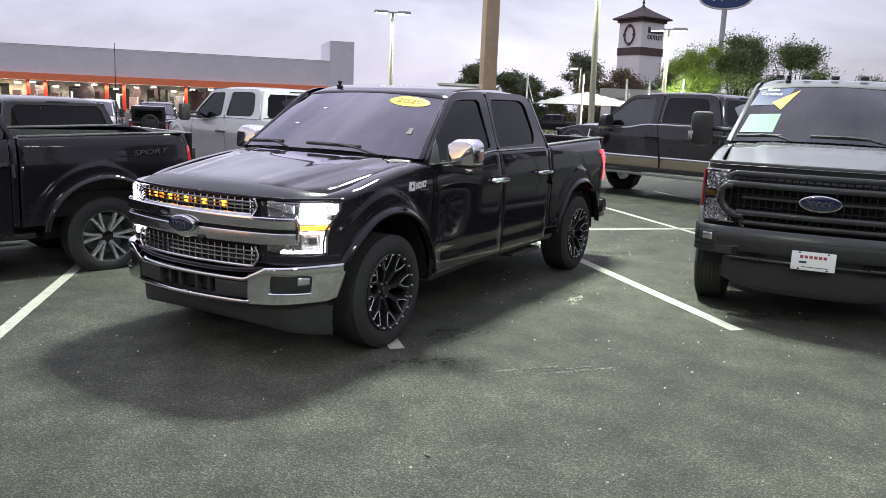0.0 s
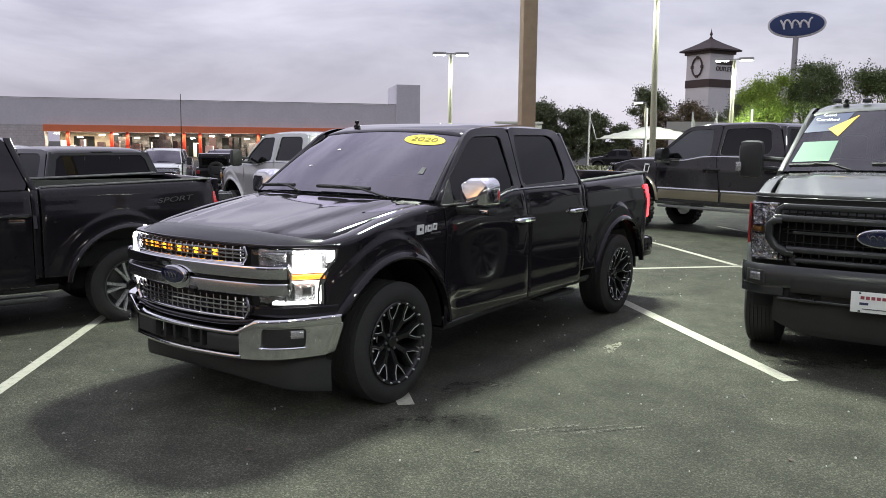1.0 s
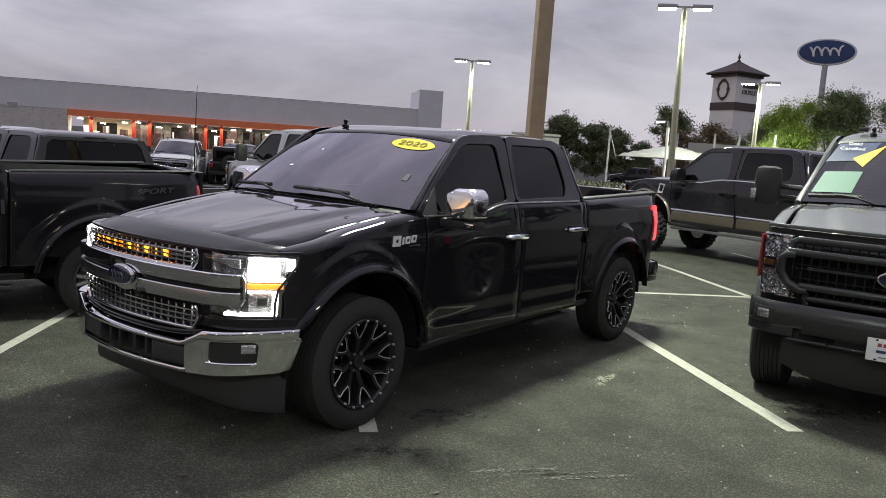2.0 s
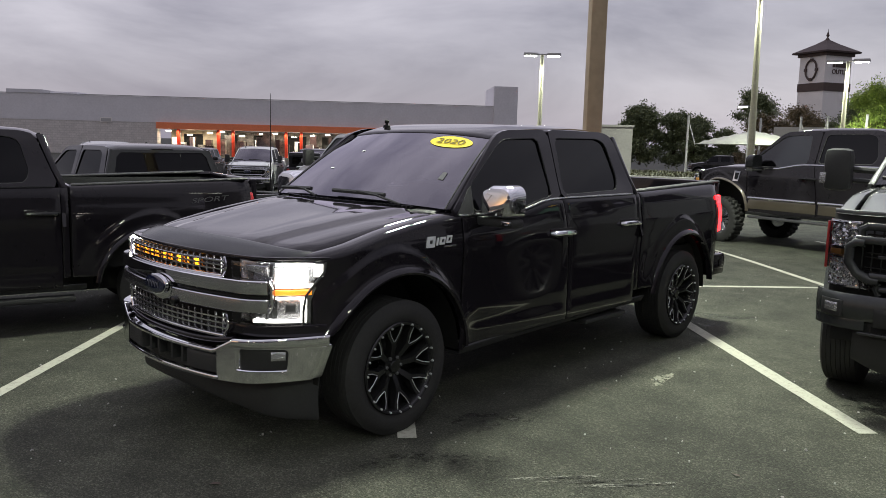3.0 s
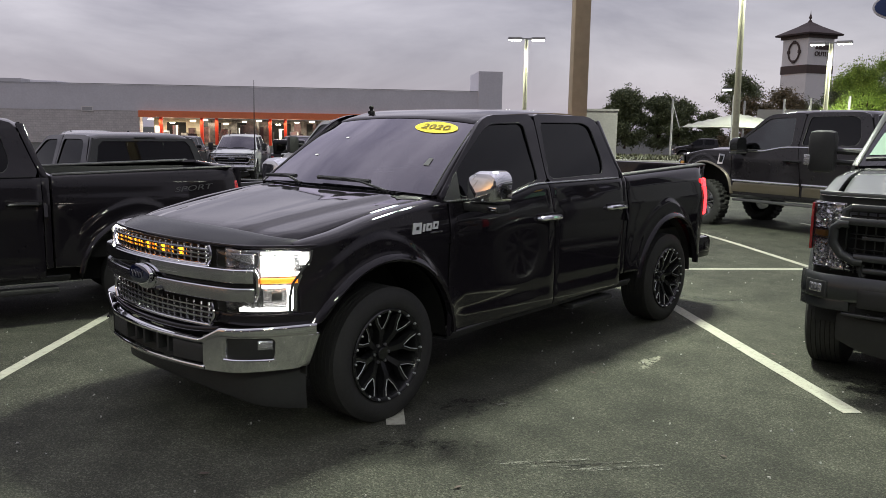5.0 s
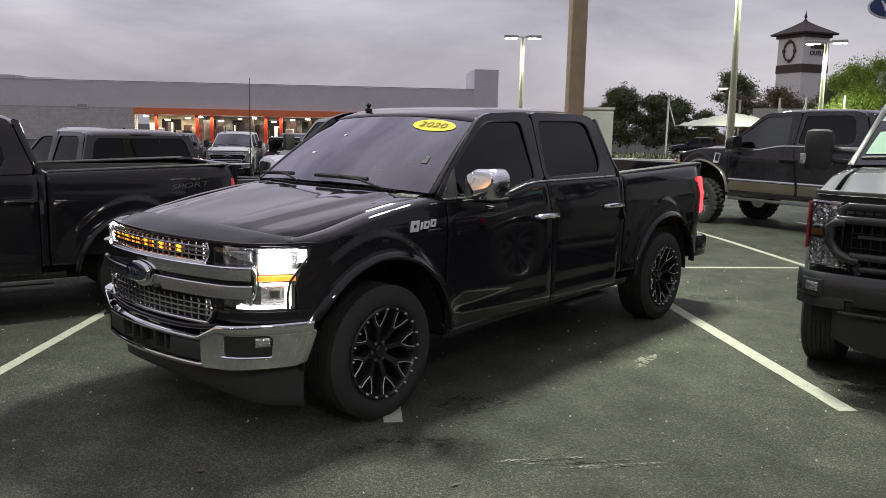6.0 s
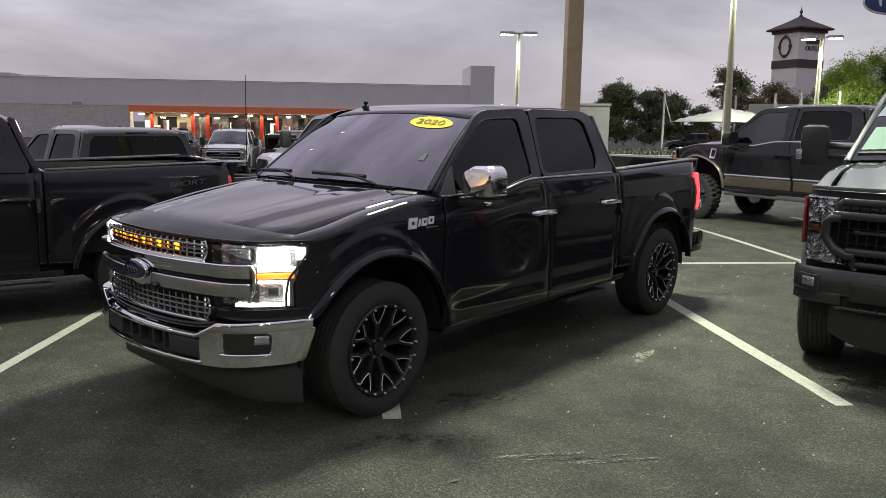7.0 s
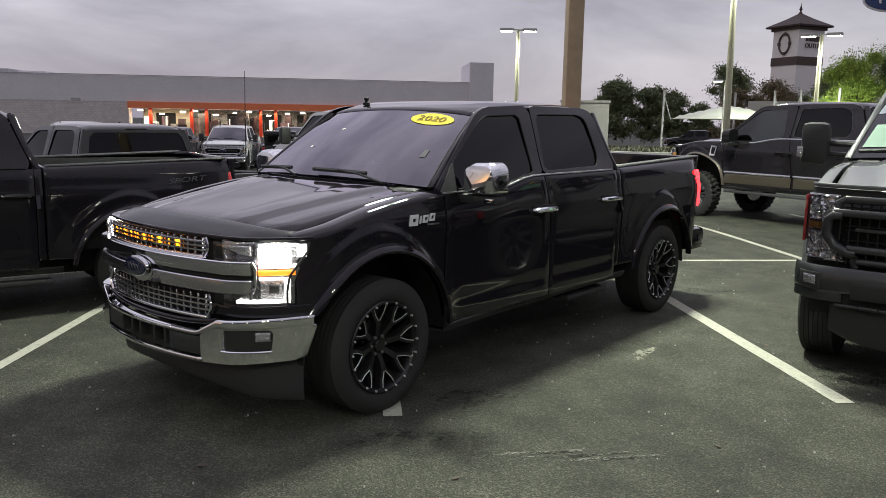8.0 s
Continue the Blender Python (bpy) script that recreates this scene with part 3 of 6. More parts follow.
def tyre_mesh(r, rim, width, lug=0.0):
    bm = bmesh.new()
    h = width / 2
    prof = [(rim - 0.012, h * 0.72), (rim + 0.004, h * 0.90), (rim + 0.03, h * 1.0), ((r + rim) / 2, h * 1.045), (r - 0.045, h * 0.99), (r - 0.02, h * 0.93), (r - 0.006, h * 0.84)]
    n = 7
    tread = []
    for i in range(n):
        a, b = h * 0.84 - 2 * h * 0.84 * i / n, h * 0.84 - 2 * h * 0.84 * (i + 1) / n
        tread += [(r - 0.006, a), (r, a - 0.002), (r, b + 0.003), (r - 0.006, b + 0.001)]
    back = [(q, -x) for q, x in reversed(prof)]
    add_lathe(bm, prof + tread + back, 112 if lug else 56)
    if lug:
        for v in bm.verts:
            q = math.hypot(v.co.y, v.co.z)
            if q > r - 0.03:
                a = math.atan2(v.co.z, v.co.y) * 28 / 6.2832 + (0.5 if v.co.x > 0 else 0.0)
                up = lug if (a % 1.0) < 0.55 else -lug
                v.co.y *= (q + up) / q
                v.co.z *= (q + up) / q
    return bm


def wheel_alloy(name, parent, at, s, lug=0.0, finish=None, r=0.40, spokes=6):
    """Machined twin-spoke alloy wheel."""
    w = part(name, tyre_mesh(r, 0.262, 0.275, lug), M_RUBBER, parent, "black all-terrain tyre" if lug else "black road tyre")
    w.matrix_local = Matrix.Translation(at) @ Matrix.Diagonal((s, 1, 1, 1))
    bm = bmesh.new()
    add_lathe(bm, [(0.25, -0.12), (0.25, 0.08), (0.27, 0.118), (0.272, 0.128), (0.262, 0.128), (0.25, 0.112), (0.24, 0.03), (0.20, -0.03), (0.03, -0.04)], 44)
    part("rim", bm, finish or M_STEEL, w)
    for k in range(spokes):
        a = 2 * math.pi * k / spokes
        for q in (-1, 1):
            ca, sa = math.cos(a + q * 0.10), math.sin(a + q * 0.10)

            def rot(x, rr, o):
                return Vector((x, rr * ca - o * sa, rr * sa + o * ca))
            bm = bmesh.new()
            add_grid(bm, [[rot(0.02, 0.05, -0.014), rot(0.085, 0.05, -0.011), rot(0.085, 0.05, 0.011), rot(0.02, 0.05, 0.014)],
                          [rot(0.05, 0.15, q * 0.006 - 0.013), rot(0.104, 0.15, q * 0.006 - 0.010), rot(0.104, 0.15, q * 0.006 + 0.010), rot(0.05, 0.15, q * 0.006 + 0.013)],
                          [rot(0.08, 0.252, q * 0.02 - 0.017), rot(0.118, 0.252, q * 0.02 - 0.014), rot(0.118, 0.252, q * 0.02 + 0.014), rot(0.08, 0.252, q * 0.02 + 0.017)]])
            part("spoke", bm, M_MILLED if finish is None else finish, w, "machined alloy spoke")
    bm = bmesh.new()
    add_lathe(bm, [(0.065, 0.0), (0.065, 0.08), (0.05, 0.09), (0.0, 0.092)], 24)
    part("hub_cap", bm, M_GLOSSBLK, w)
    return w


def front_strip(x0, x1, z0, z1, off, depth=0.03, n=24, nz=3, bulge=0.0, edge=None):
    """A strip that follows the plan curve of the nose, proud of it by off."""
    rows = []
    for k in range(nz + 1):
        f = k / nz
        row = []
        for i in range(n + 1):
            x = x0 + (x1 - x0) * i / n
            a0 = z0(x) if callable(z0) else z0
            a1 = z1(x) if callable(z1) else z1
            z = a0 + (a1 - a0) * f
            row.append((x, nose_y(x) - off - bulge * (1 - (2 * f - 1) ** 2), z))
        rows.append(row)
    return sheet(rows, depth, (0, 0, (z0(0) if callable(z0) else z0)), 0.004)


def flourish(n=48):
    """A looping stroke across an oval badge."""
    res = []
    for k in range(n + 1):
        t = k / n
        res.append((-0.62 + 1.22 * t + 0.06 * math.sin(25 * t), (0.34 - 0.16 * t + 0.22 * max(0.0, t - 0.8) / 0.2) * math.cos(25 * t + 0.5)))
    return res


def oval(bm, cx, cz, rx, rz, y, d, seg=36, dome=0.0, m=None):
    """An oval badge in the x-z plane."""
    rows = []
    for f, yy in ((1.0, 0.0), (1.0, -d), (0.9, -d - dome * 0.6), (0.55, -d - dome), (0.02, -d - dome * 1.1)):
        row = [Vector((cx + rx * f * math.cos(2 * math.pi * k / seg), y + yy, cz + rz * f * math.sin(2 * math.pi * k / seg))) for k in range(seg)]
        rows.append([m @ v for v in row] if m is not None else row)
    add_grid(bm, rows, True)
    return bm


def emblem(ob, x, y, z, rx, rz, tilt=0.0):
    m = Matrix.Translation((x, y, z)) @ Matrix.Rotation(tilt, 4, 'X')
    bm = oval(bmesh.new(), 0, 0, rx, rz, 0, 0.018, dome=0.006, m=m)
    e = part("emblem", bm, M_CHROME, ob, "chrome-rimmed dark blue oval badge")
    bm = oval(bmesh.new(), 0, 0, rx * 0.93, rz * 0.88, -0.020, 0.006, dome=0.004, m=m)
    part("enamel", bm, M_EMBLEM, e)
    bm = bmesh.new()
    pts = flourish()
    add_tube(bm, [m @ Vector((a * rx * 0.95, -0.032, b * rz)) for a, b in pts], rz * 0.05, 6)
    part("scroll", bm, M_STEEL, e)
    return e


def bumper_wing(s):
    """One end of the bumper: a curved plate with a rounded pocket for the fog lamp."""
    def ring(corners, r):
        pts = rounded(corners, r, 4)
        res = []
        for k in range(len(pts)):
            a, b = Vector(pts[k]), Vector(pts[(k + 1) % len(pts)])
            steps = 12 if k % 5 == 4 else 1
            res += [tuple(a.lerp(b, q / steps)) for q in range(steps)]
        return res
    outer = ring([(0.525, 0.440), (0.940, 0.462), (0.968, 0.655), (0.525, 0.640)], 0.02)
    inner = ring([(0.675, 0.520), (0.866, 0.514), (0.872, 0.640), (0.680, 0.640)], 0.03)
    bm = bmesh.new()
    place = lambda x, z, d: Vector((s * x, nose_y(x) - 0.050 + d, z))
    rows = [[place(x, z, 0.045) for x, z in outer]]
    for f in (0.0, 0.2, 0.4, 0.6, 0.8, 0.93, 1.0):
        rows.append([place(a[0] + (b[0] - a[0]) * f, a[1] + (b[1] - a[1]) * f, 0.006 * max(0.0, f - 0.93) / 0.07) for a, b in zip(outer, inner)])
    rows.append([place(x, z, 0.024) for x, z in inner])
    add_grid(bm, rows, True)
    return bm


def light_duty_front(ob, lit, deflector, W):
    """Chrome two-bar grille, C-shaped lamps and chrome bumper."""
    shell(ob, "grille_carrier", front_strip(-0.93, 0.93, 0.62, 1.12, -0.085, 0.02, 30), M_DARK, warp=W)
    for nm, z0, z1, e in (("upper_grille", 1.036, 1.124, 0.535), ("lower_grille", 0.700, 0.812, 0.545)):
        fr = shell(ob, nm, front_strip(-e, e, z0 - 0.026, z0 - 0.004, 0.012, 0.03, 24, 3, 0.006), M_CHROME, "chrome-edged mesh grille", W)
        n = 19
        for k in range(n):
            x = -e + 0.03 + (2 * e - 0.06) * k / (n - 1)
            bm = box((x - 0.0035, nose_y(x) - 0.002, z0 - 0.004), (x + 0.0035, nose_y(x) + 0.012, z1), 0.0015)
            shell(fr, "upright_bar", bm, M_SATIN, warp=W)
        for f in (0.24, 0.50, 0.76):
            z = z0 + (z1 - z0) * f
            shell(fr, "cross_bar", front_strip(-e, e, z - 0.0058, z + 0.0058, 0.008, 0.022, 24), M_CHROME, warp=W)
        for s in (-1, 1):
            bm = add_tube(bmesh.new(), [(s * (e - 0.01), nose_y(e) - 0.012, z0 - 0.016), (s * (e + 0.020), nose_y(e) - 0.008, z0 + 0.25 * (z1 - z0)), (s * (e + 0.026), nose_y(e) - 0.006, (z0 + z1) / 2), (s * (e + 0.002), nose_y(e) - 0.004, z1 + 0.004)], 0.009, 8)
            shell(fr, "end_trim", bm, M_CHROME, warp=W)
    shell(ob, "upper_bar", front_strip(-0.805, 0.805, 0.940, 1.016, 0.040, 0.07, 40, 6, 0.0025), M_CHROME, "polished upper grille bar", W)
    shell(ob, "bar_gap", front_strip(-0.80, 0.80, 0.912, 0.95, 0.012, 0.03, 34), M_GLOSSBLK, warp=W)
    shell(ob, "lower_bar", front_strip(-0.805, 0.805, 0.838, 0.914, 0.038, 0.07, 40, 6, 0.0025), M_SATIN, "satin lower grille bar", W)
    for s in (-1, 1):
        bm = add_tube(bmesh.new(), [(s * 0.803, nose_y(0.803) - 0.030, 0.845), (s * 0.812, nose_y(0.812) - 0.026, 0.88), (s * 0.812, nose_y(0.812) - 0.026, 0.98), (s * 0.803, nose_y(0.803) - 0.030, 1.01)], 0.009, 8)
        shell(ob, "bar_end", bm, M_CHROME, warp=W)
    shell(ob, "emblem_cup", oval(bmesh.new(), 0, 0.900, 0.132, 0.072, nose_y(0) - 0.022, 0.02, dome=0.004), M_CHROME, "chrome cup behind the badge", W)
    emblem(ob, 0, nose_y(0) - 0.050, 0.918, 0.119, 0.060)
    bm = bmesh.new()
    add_lathe(bm, [(0.026, 0.0), (0.026, 0.03), (0.015, 0.034), (0.0, 0.036)], 18, Matrix.Translation((0.155, nose_y(0.155) - 0.025, 0.838)) @ Matrix.Rotation(-math.pi / 2, 4, 'Z'))
    shell(ob, "front_camera", bm, M_GLOSSBLK, warp=W)
    if lit:
        for k in range(5):
            x = -0.505 + 1.01 / 18 * (1.5 + 3 * k)
            bm = add_lathe(bmesh.new(), [(0.021, 0.0), (0.019, 0.008), (0.011, 0.015), (0.0, 0.017)], 16, Matrix.Translation((x + 0.028, nose_y(x) + 0.026, 1.084)) @ Matrix.Rotation(-math.pi / 2, 4, 'Z'))
            shell(ob, "amber_marker", bm, M_AMBER, "lit amber marker lamp behind the grille", W)
            # A faintly emitting plate stands in for the marker's glow on the grille.
            bm = box((x - 0.012, nose_y(x) + 0.028, 1.045), (x + 0.066, nose_y(x) + 0.040, 1.100), 0.006)
            shell(ob, "marker_glow", bm, M_AMBER2, "dim glowing plate for the marker lamp's spilled light", W)
    for s in (-1, 1):
        fl = lambda f0, f1, z0, z1, off, d=0.02, nn=12, nz=4: front_strip(*sorted((s * f0, s * f1)), z0, z1, off, d, nn, nz)
        edge = lambda z: 0.948 - 0.055 * min(1.0, max(0.0, (1.07 - z) / 0.16))

        def lens(inset, off, d, zl=0.765, zh=1.112):
            rows = []
            for k in range(9):
                z = zl + inset + (zh - zl - 2 * inset) * k / 8
                e = edge(z) - inset
                rows.append([(s * (0.585 + inset + (e - 0.585 - inset) * i / 14), nose_y(0.585 + inset + (e - 0.585 - inset) * i / 14) - off, z) for i in range(15)])
            return sheet(rows, d, (0, 0, 0.9), 0.004)
        h = shell(ob, "headlamp", lens(0.0, -0.050, 0.02), M_BOWL, "lit white headlamp with amber strip" if lit else "clear headlamp, off", W)
        shell(h, "lens", lens(0.0, 0.004, 0.005), M_LENS, warp=W)
        bm = add_tube(bmesh.new(), [(s * (edge(z) + 0.003), nose_y(edge(z)) - 0.002, z) for z in (0.765, 0.85, 0.93, 0.97, 1.01, 1.06, 1.112)], 0.007, 6)
        shell(h, "lamp_surround", bm, M_PLASTIC, warp=W)
        a, b, c = (M_HEAD, M_DRL, M_SIGNAL) if lit else (M_REFLECTOR, M_LENS, M_AMBERLENS)
        shell(h, "main_beam", fl(0.790, 0.896, 0.985, 1.092, -0.030), a, warp=W)
        rows = []
        for k in range(7):
            z = 0.985 + 0.118 * k / 6
            e = edge(z) - 0.018
            rows.append([(s * (0.785 + (e - 0.785) * i / 8), nose_y(0.785 + (e - 0.785) * i / 8) + 0.030, z) for i in range(9)])
        shell(h, "outer_beam", sheet(rows, 0.012, (0, 0, 0.9), 0.003), M_REFLECTOR, warp=W)
        shell(h, "inner_beam", fl(0.615, 0.770, lambda x: 1.078 - 0.040 * (abs(x) - 0.615) / 0.155, 1.094, -0.024), M_REFLECTOR, "tapered chrome reflector", W)
        # Wall added to block the far lamp's light bars at grazing views.
        shell(h, "light_baffle", fl(0.772, 0.784, 0.800, 0.965, 0.000, 0.055, 2), M_STEEL, warp=W)
        shell(h, "amber_strip", fl(0.798, 0.908, 0.931, 0.960, -0.018), c, warp=W)
        shell(h, "low_projector", fl(0.835, 0.866, 0.832, 0.888, -0.016), M_STEEL, warp=W)
        shell(h, "projector_box", fl(0.80, 0.875, 0.806, 0.905, -0.030), M_REFLECTOR, warp=W)
        shell(h, "lower_light_bar", fl(0.70, 0.893, 0.778, 0.795, -0.020), b, warp=W)
        shell(h, "outer_light_bar", fl(0.878, 0.895, 0.79, 0.915, -0.020), b, warp=W)
        shell(h, "middle_light_bar", fl(0.80, 0.895, 0.908, 0.920, -0.020), b, warp=W)
        shell(h, "upper_light_bar", fl(0.80, 0.915, 1.090, 1.105, -0.020), b, warp=W)
        shell(h, "side_light_bar", fl(0.912, 0.935, 1.03, 1.10, -0.020), b, warp=W)
        shell(h, "beam_sill", fl(0.80, 0.912, 0.970, 0.992, -0.020), b, warp=W)
    shell(ob, "hood_front_edge", front_strip(-0.95, 0.95, 1.118, lambda x: 1.150 - 0.012 * abs(x), -0.035, 0.05, 40, 3, 0.004), ob_paint(ob), warp=W)
    shell(ob, "header_panel", front_strip(-0.95, 0.95, 0.700, 0.764, -0.012, 0.03, 34), ob_paint(ob), warp=W)
    shell(ob, "grille_apron", front_strip(-0.60, 0.60, lambda x: 0.628 + 0.03 * (abs(x) / 0.6) ** 4, lambda x: 0.662 + 0.03 * (abs(x) / 0.6) ** 4, 0.015, 0.06, 24, 3, 0.008), ob_paint(ob), warp=W)
    dip = lambda x: min(1.0, max(0.0, (abs(x) - 0.50) / 0.14))
    bump = shell(ob, "front_bumper", front_strip(-0.975, 0.975, lambda x: 0.585 + 0.055 * dip(x), lambda x: 0.612 + 0.078 * dip(x) + 0.016 * max(0, abs(x) - 0.6) / 0.38, 0.05, 0.05, 64, 4, 0.006), M_CHROME, "polished chrome front bumper", W)
    for s in (-1, 1):
        fs = lambda f0, f1, z0, z1, off, d=0.02, nn=10, nz=3, bu=0.0: front_strip(*sorted((s * f0, s * f1)), z0, z1, off, d, nn, nz, bu)
        shell(bump, "bumper_wing", bumper_wing(s), M_CHROME, "chrome bumper wing", W)
        shell(bump, "fog_bezel", fs(0.645, 0.90, 0.500, 0.652, 0.030, 0.02), M_DAM, "black fog lamp recess", W)
        shell(bump, "fog_trim", add_tube(bmesh.new(), [(s * (0.672 + 0.198 * i / 8), nose_y(0.672 + 0.198 * i / 8) - 0.053, 0.519) for i in range(9)], 0.006, 6), M_CHROME, warp=W)
        shell(bump, "fog_lamp", fs(0.815, 0.862, 0.575, 0.625, 0.040, 0.03), M_REFLECTOR, "small clear fog lamp", W)
        shell(bump, "bumper_insert", fs(0.27, 0.522, 0.478, 0.578, 0.046, 0.05, 8), M_PLASTIC, warp=W)
    shell(bump, "air_intake", front_strip(-0.27, 0.27, 0.478, 0.585, -0.03, 0.02, 12), M_DARK, warp=W)
    for x in (-0.19, -0.08, 0.08, 0.19):
        shell(bump, "intake_rib", box((x - 0.012, nose_y(x) - 0.02, 0.478), (x + 0.012, nose_y(x) + 0.04, 0.588), 0.004), M_PLASTIC, warp=W)
    shell(bump, "bumper_lip", front_strip(-0.535, 0.535, lambda x: 0.432 + 0.01 * abs(x), lambda x: 0.466, 0.052, 0.05, 30, 3, 0.006), M_CHROME, warp=W)
    shell(ob, "air_dam", front_strip(-0.90, 0.90, lambda x: 0.285 - 0.085 * (abs(x) / 0.90) ** 2, lambda x: 0.445, -0.095, 0.03, 40, 6, 0.008), M_PLASTIC, "matte black air dam", W)


PAINTS = {}


def ob_paint(ob):
    return PAINTS[ob.name]


def heavy_duty_front(ob, W, grille_mat, chrome):
    """Tall blocky grille frame with stacked lamps, in true height."""
    K = front_strip
    part("grille_carrier", K(-0.95, 0.95, 0.76, 1.335, -0.075, 0.02, 30), M_DARK, ob)
    part("grille_header", K(-0.945, 0.945, 1.338, 1.372, -0.055, 0.05, 34, 3, 0.006), ob_paint(ob), ob)
    for nm, x0, x1, z0, z1, off in (("grille_top_bar", -0.70, 0.70, 1.245, 1.30, 0.02), ("grille_upper_bar", -0.76, 0.76, 1.155, 1.212, 0.055),
                                    ("grille_lower_bar", -0.66, 0.66, 0.915, 0.970, 0.055), ("grille_bottom_bar", -0.60, 0.60, 0.835, 0.880, 0.03)):
        part(nm, K(x0, x1, z0, z1, off, 0.07, 30, 5, 0.012), grille_mat, ob, "dark moulded grille bar")
    for s in (-1, 1):
        yy = nose_y(0.76) - 0.045
        bm = bmesh.new()
        add_tube(bm, [(s * 0.70, yy - 0.005, 1.165), (s * 0.755, yy, 1.165), (s * 0.795, yy + 0.006, 1.13), (s * 0.795, yy + 0.006, 1.03), (s * 0.74, yy, 0.955), (s * 0.655, yy - 0.008, 0.915), (s * 0.60, yy - 0.01, 0.915)], 0.034, 10)
        part("grille_side_bar", bm, grille_mat, ob, "dark moulded grille surround")
        bm = add_tube(bmesh.new(), [(s * 0.695, yy + 0.035, 1.272), (s * 0.735, yy + 0.035, 1.25), (s * 0.735, yy + 0.03, 1.19)], 0.026, 8)
        part("grille_corner", bm, grille_mat, ob)
        bm = add_tube(bmesh.new(), [(s * 0.60, yy + 0.02, 0.90), (s * 0.62, yy + 0.02, 0.86), (s * 0.595, yy + 0.02, 0.812)], 0.024, 8)
        part("grille_corner", bm, grille_mat, ob)

        def lens(off, d, ins=0.0):
            rows = []
            for k in range(11):
                z = 0.835 + ins + (0.460 - 2 * ins) * k / 10
                x0 = lerp_table([(0.82, 0.665), (0.87, 0.70), (0.98, 0.80), (1.03, 0.83), (1.15, 0.83), (1.20, 0.76), (1.32, 0.74)], z) + ins
                x1 = 0.968 - 0.02 * (1.32 - z) - ins
                rows.append([(s * (x0 + (x1 - x0) * i / 10), nose_y(x0 + (x1 - x0) * i / 10) - off, z) for i in range(11)])
            return sheet(rows, d, (0, 0, 0.9), 0.003)
        h = part("headlamp", lens(-0.05, 0.02), M_REFLECTOR, ob, "stacked clear headlamp, off")
        part("lens", lens(0.010, 0.005), M_LENS, h)
        for z0, z1, x0, x1, mt, nm in ((1.270, 1.290, 0.75, 0.955, M_CHROME, "lamp_brow"), (1.105, 1.120, 0.835, 0.955, M_CHROME, "lamp_divider"), (1.038, 1.052, 0.835, 0.955, M_CHROME, "lamp_divider"),
                                       (1.058, 1.100, 0.865, 0.945, M_AMBERLENS, "amber_strip"), (0.842, 0.854, 0.68, 0.945, M_CHROME, "lamp_sill")):
            part(nm, K(*sorted((s * x0, s * x1)), z0, z1, -0.008, 0.03, 8), mt, h)
        rf = random.Random(7)
        for fx0, fx1, fz0, fz1, nx, nz_ in ((0.77, 0.945, 1.125, 1.268, 9, 6), (0.845, 0.945, 0.90, 1.032, 6, 6), (0.72, 0.845, 0.852, 0.95, 7, 4), (0.845, 0.945, 0.852, 0.90, 5, 2)):
            bm = bmesh.new()
            for i in range(nx):
                for j in range(nz_):
                    xa, xb = fx0 + (fx1 - fx0) * i / nx, fx0 + (fx1 - fx0) * (i + 1) / nx
                    za, zb = fz0 + (fz1 - fz0) * j / nz_, fz0 + (fz1 - fz0) * (j + 1) / nz_
                    q = [Vector((s * xx, nose_y(xx) + 0.030 + rf.uniform(-0.006, 0.006), zz)) for xx, zz in ((xa, za), (xb, za), (xb, zb), (xa, zb))]
                    tip = sum(q, Vector()) / 4 + Vector((0, rf.uniform(-0.010, 0.012), 0))
                    vs = [bm.verts.new(v) for v in q]
                    tv = bm.verts.new(tip)
                    for e in range(4):
                        bm.faces.new((vs[e], vs[(e + 1) % 4], tv))
            part("lamp_facets", bm, M_FACET, h, "faceted clear reflector", False)
        for zz, xx, rr in ((1.205, 0.90, 0.040), (0.965, 0.895, 0.040)):
            bm = bmesh.new()
            add_lathe(bm, [(rr, 0.0), (rr * 0.92, 0.035), (rr * 0.6, 0.008), (rr * 0.35, 0.02), (0.0, 0.03)], 20, Matrix.Translation((s * xx, nose_y(xx) + 0.03, zz)) @ Matrix.Rotation(-math.pi / 2, 4, 'Z'))
            part("lamp_bowl", bm, M_CHROME, h)
        # Amber marker on chrome trucks; the red bar paints in a tail lamp's reflection.
        bm = bmesh.new()
        add_box(bm, (-0.010, -0.02, 0.95 if chrome is None else 1.12), (0.010, 0.06, 1.28 if chrome is None else 1.22), 0.005, Matrix.Translation((s * 0.975, nose_y(0.96) + 0.05, 0)))
        part("lamp_edge_bar", bm, M_REDLENS if chrome is None else M_AMBERLENS, h, "lamp edge bar: amber marker lens, or red painted reflection")
    for k in range(25):
        x = -0.72 + 1.44 * k / 24
        bm = box((x - 0.005, nose_y(x) + 0.005, 0.83), (x + 0.005, nose_y(x) + 0.035, 1.25), 0.0)
        part("mesh_upright", bm, M_GLOSSBLK, ob)
    for zz in (0.855, 0.965, 0.995, 1.065, 1.095, 1.215):
        part("mesh_cross_bar", K(-0.70, 0.70, zz - 0.006, zz + 0.006, 0.002, 0.03, 16, 2), M_GLOSSBLK, ob)
    part("centre_bar", K(-0.62, 0.62, 1.060, 1.084, 0.025, 0.03, 24), M_CHROME if chrome else M_CHAR, ob)
    emblem(ob, 0, nose_y(0) - 0.06, 1.072, 0.165, 0.068)
    bump = part("front_bumper", K(-1.005, 1.005, 0.635, 0.815, 0.07, 0.05, 50, 6, 0.028), chrome or grille_mat, ob, "painted steel bumper")
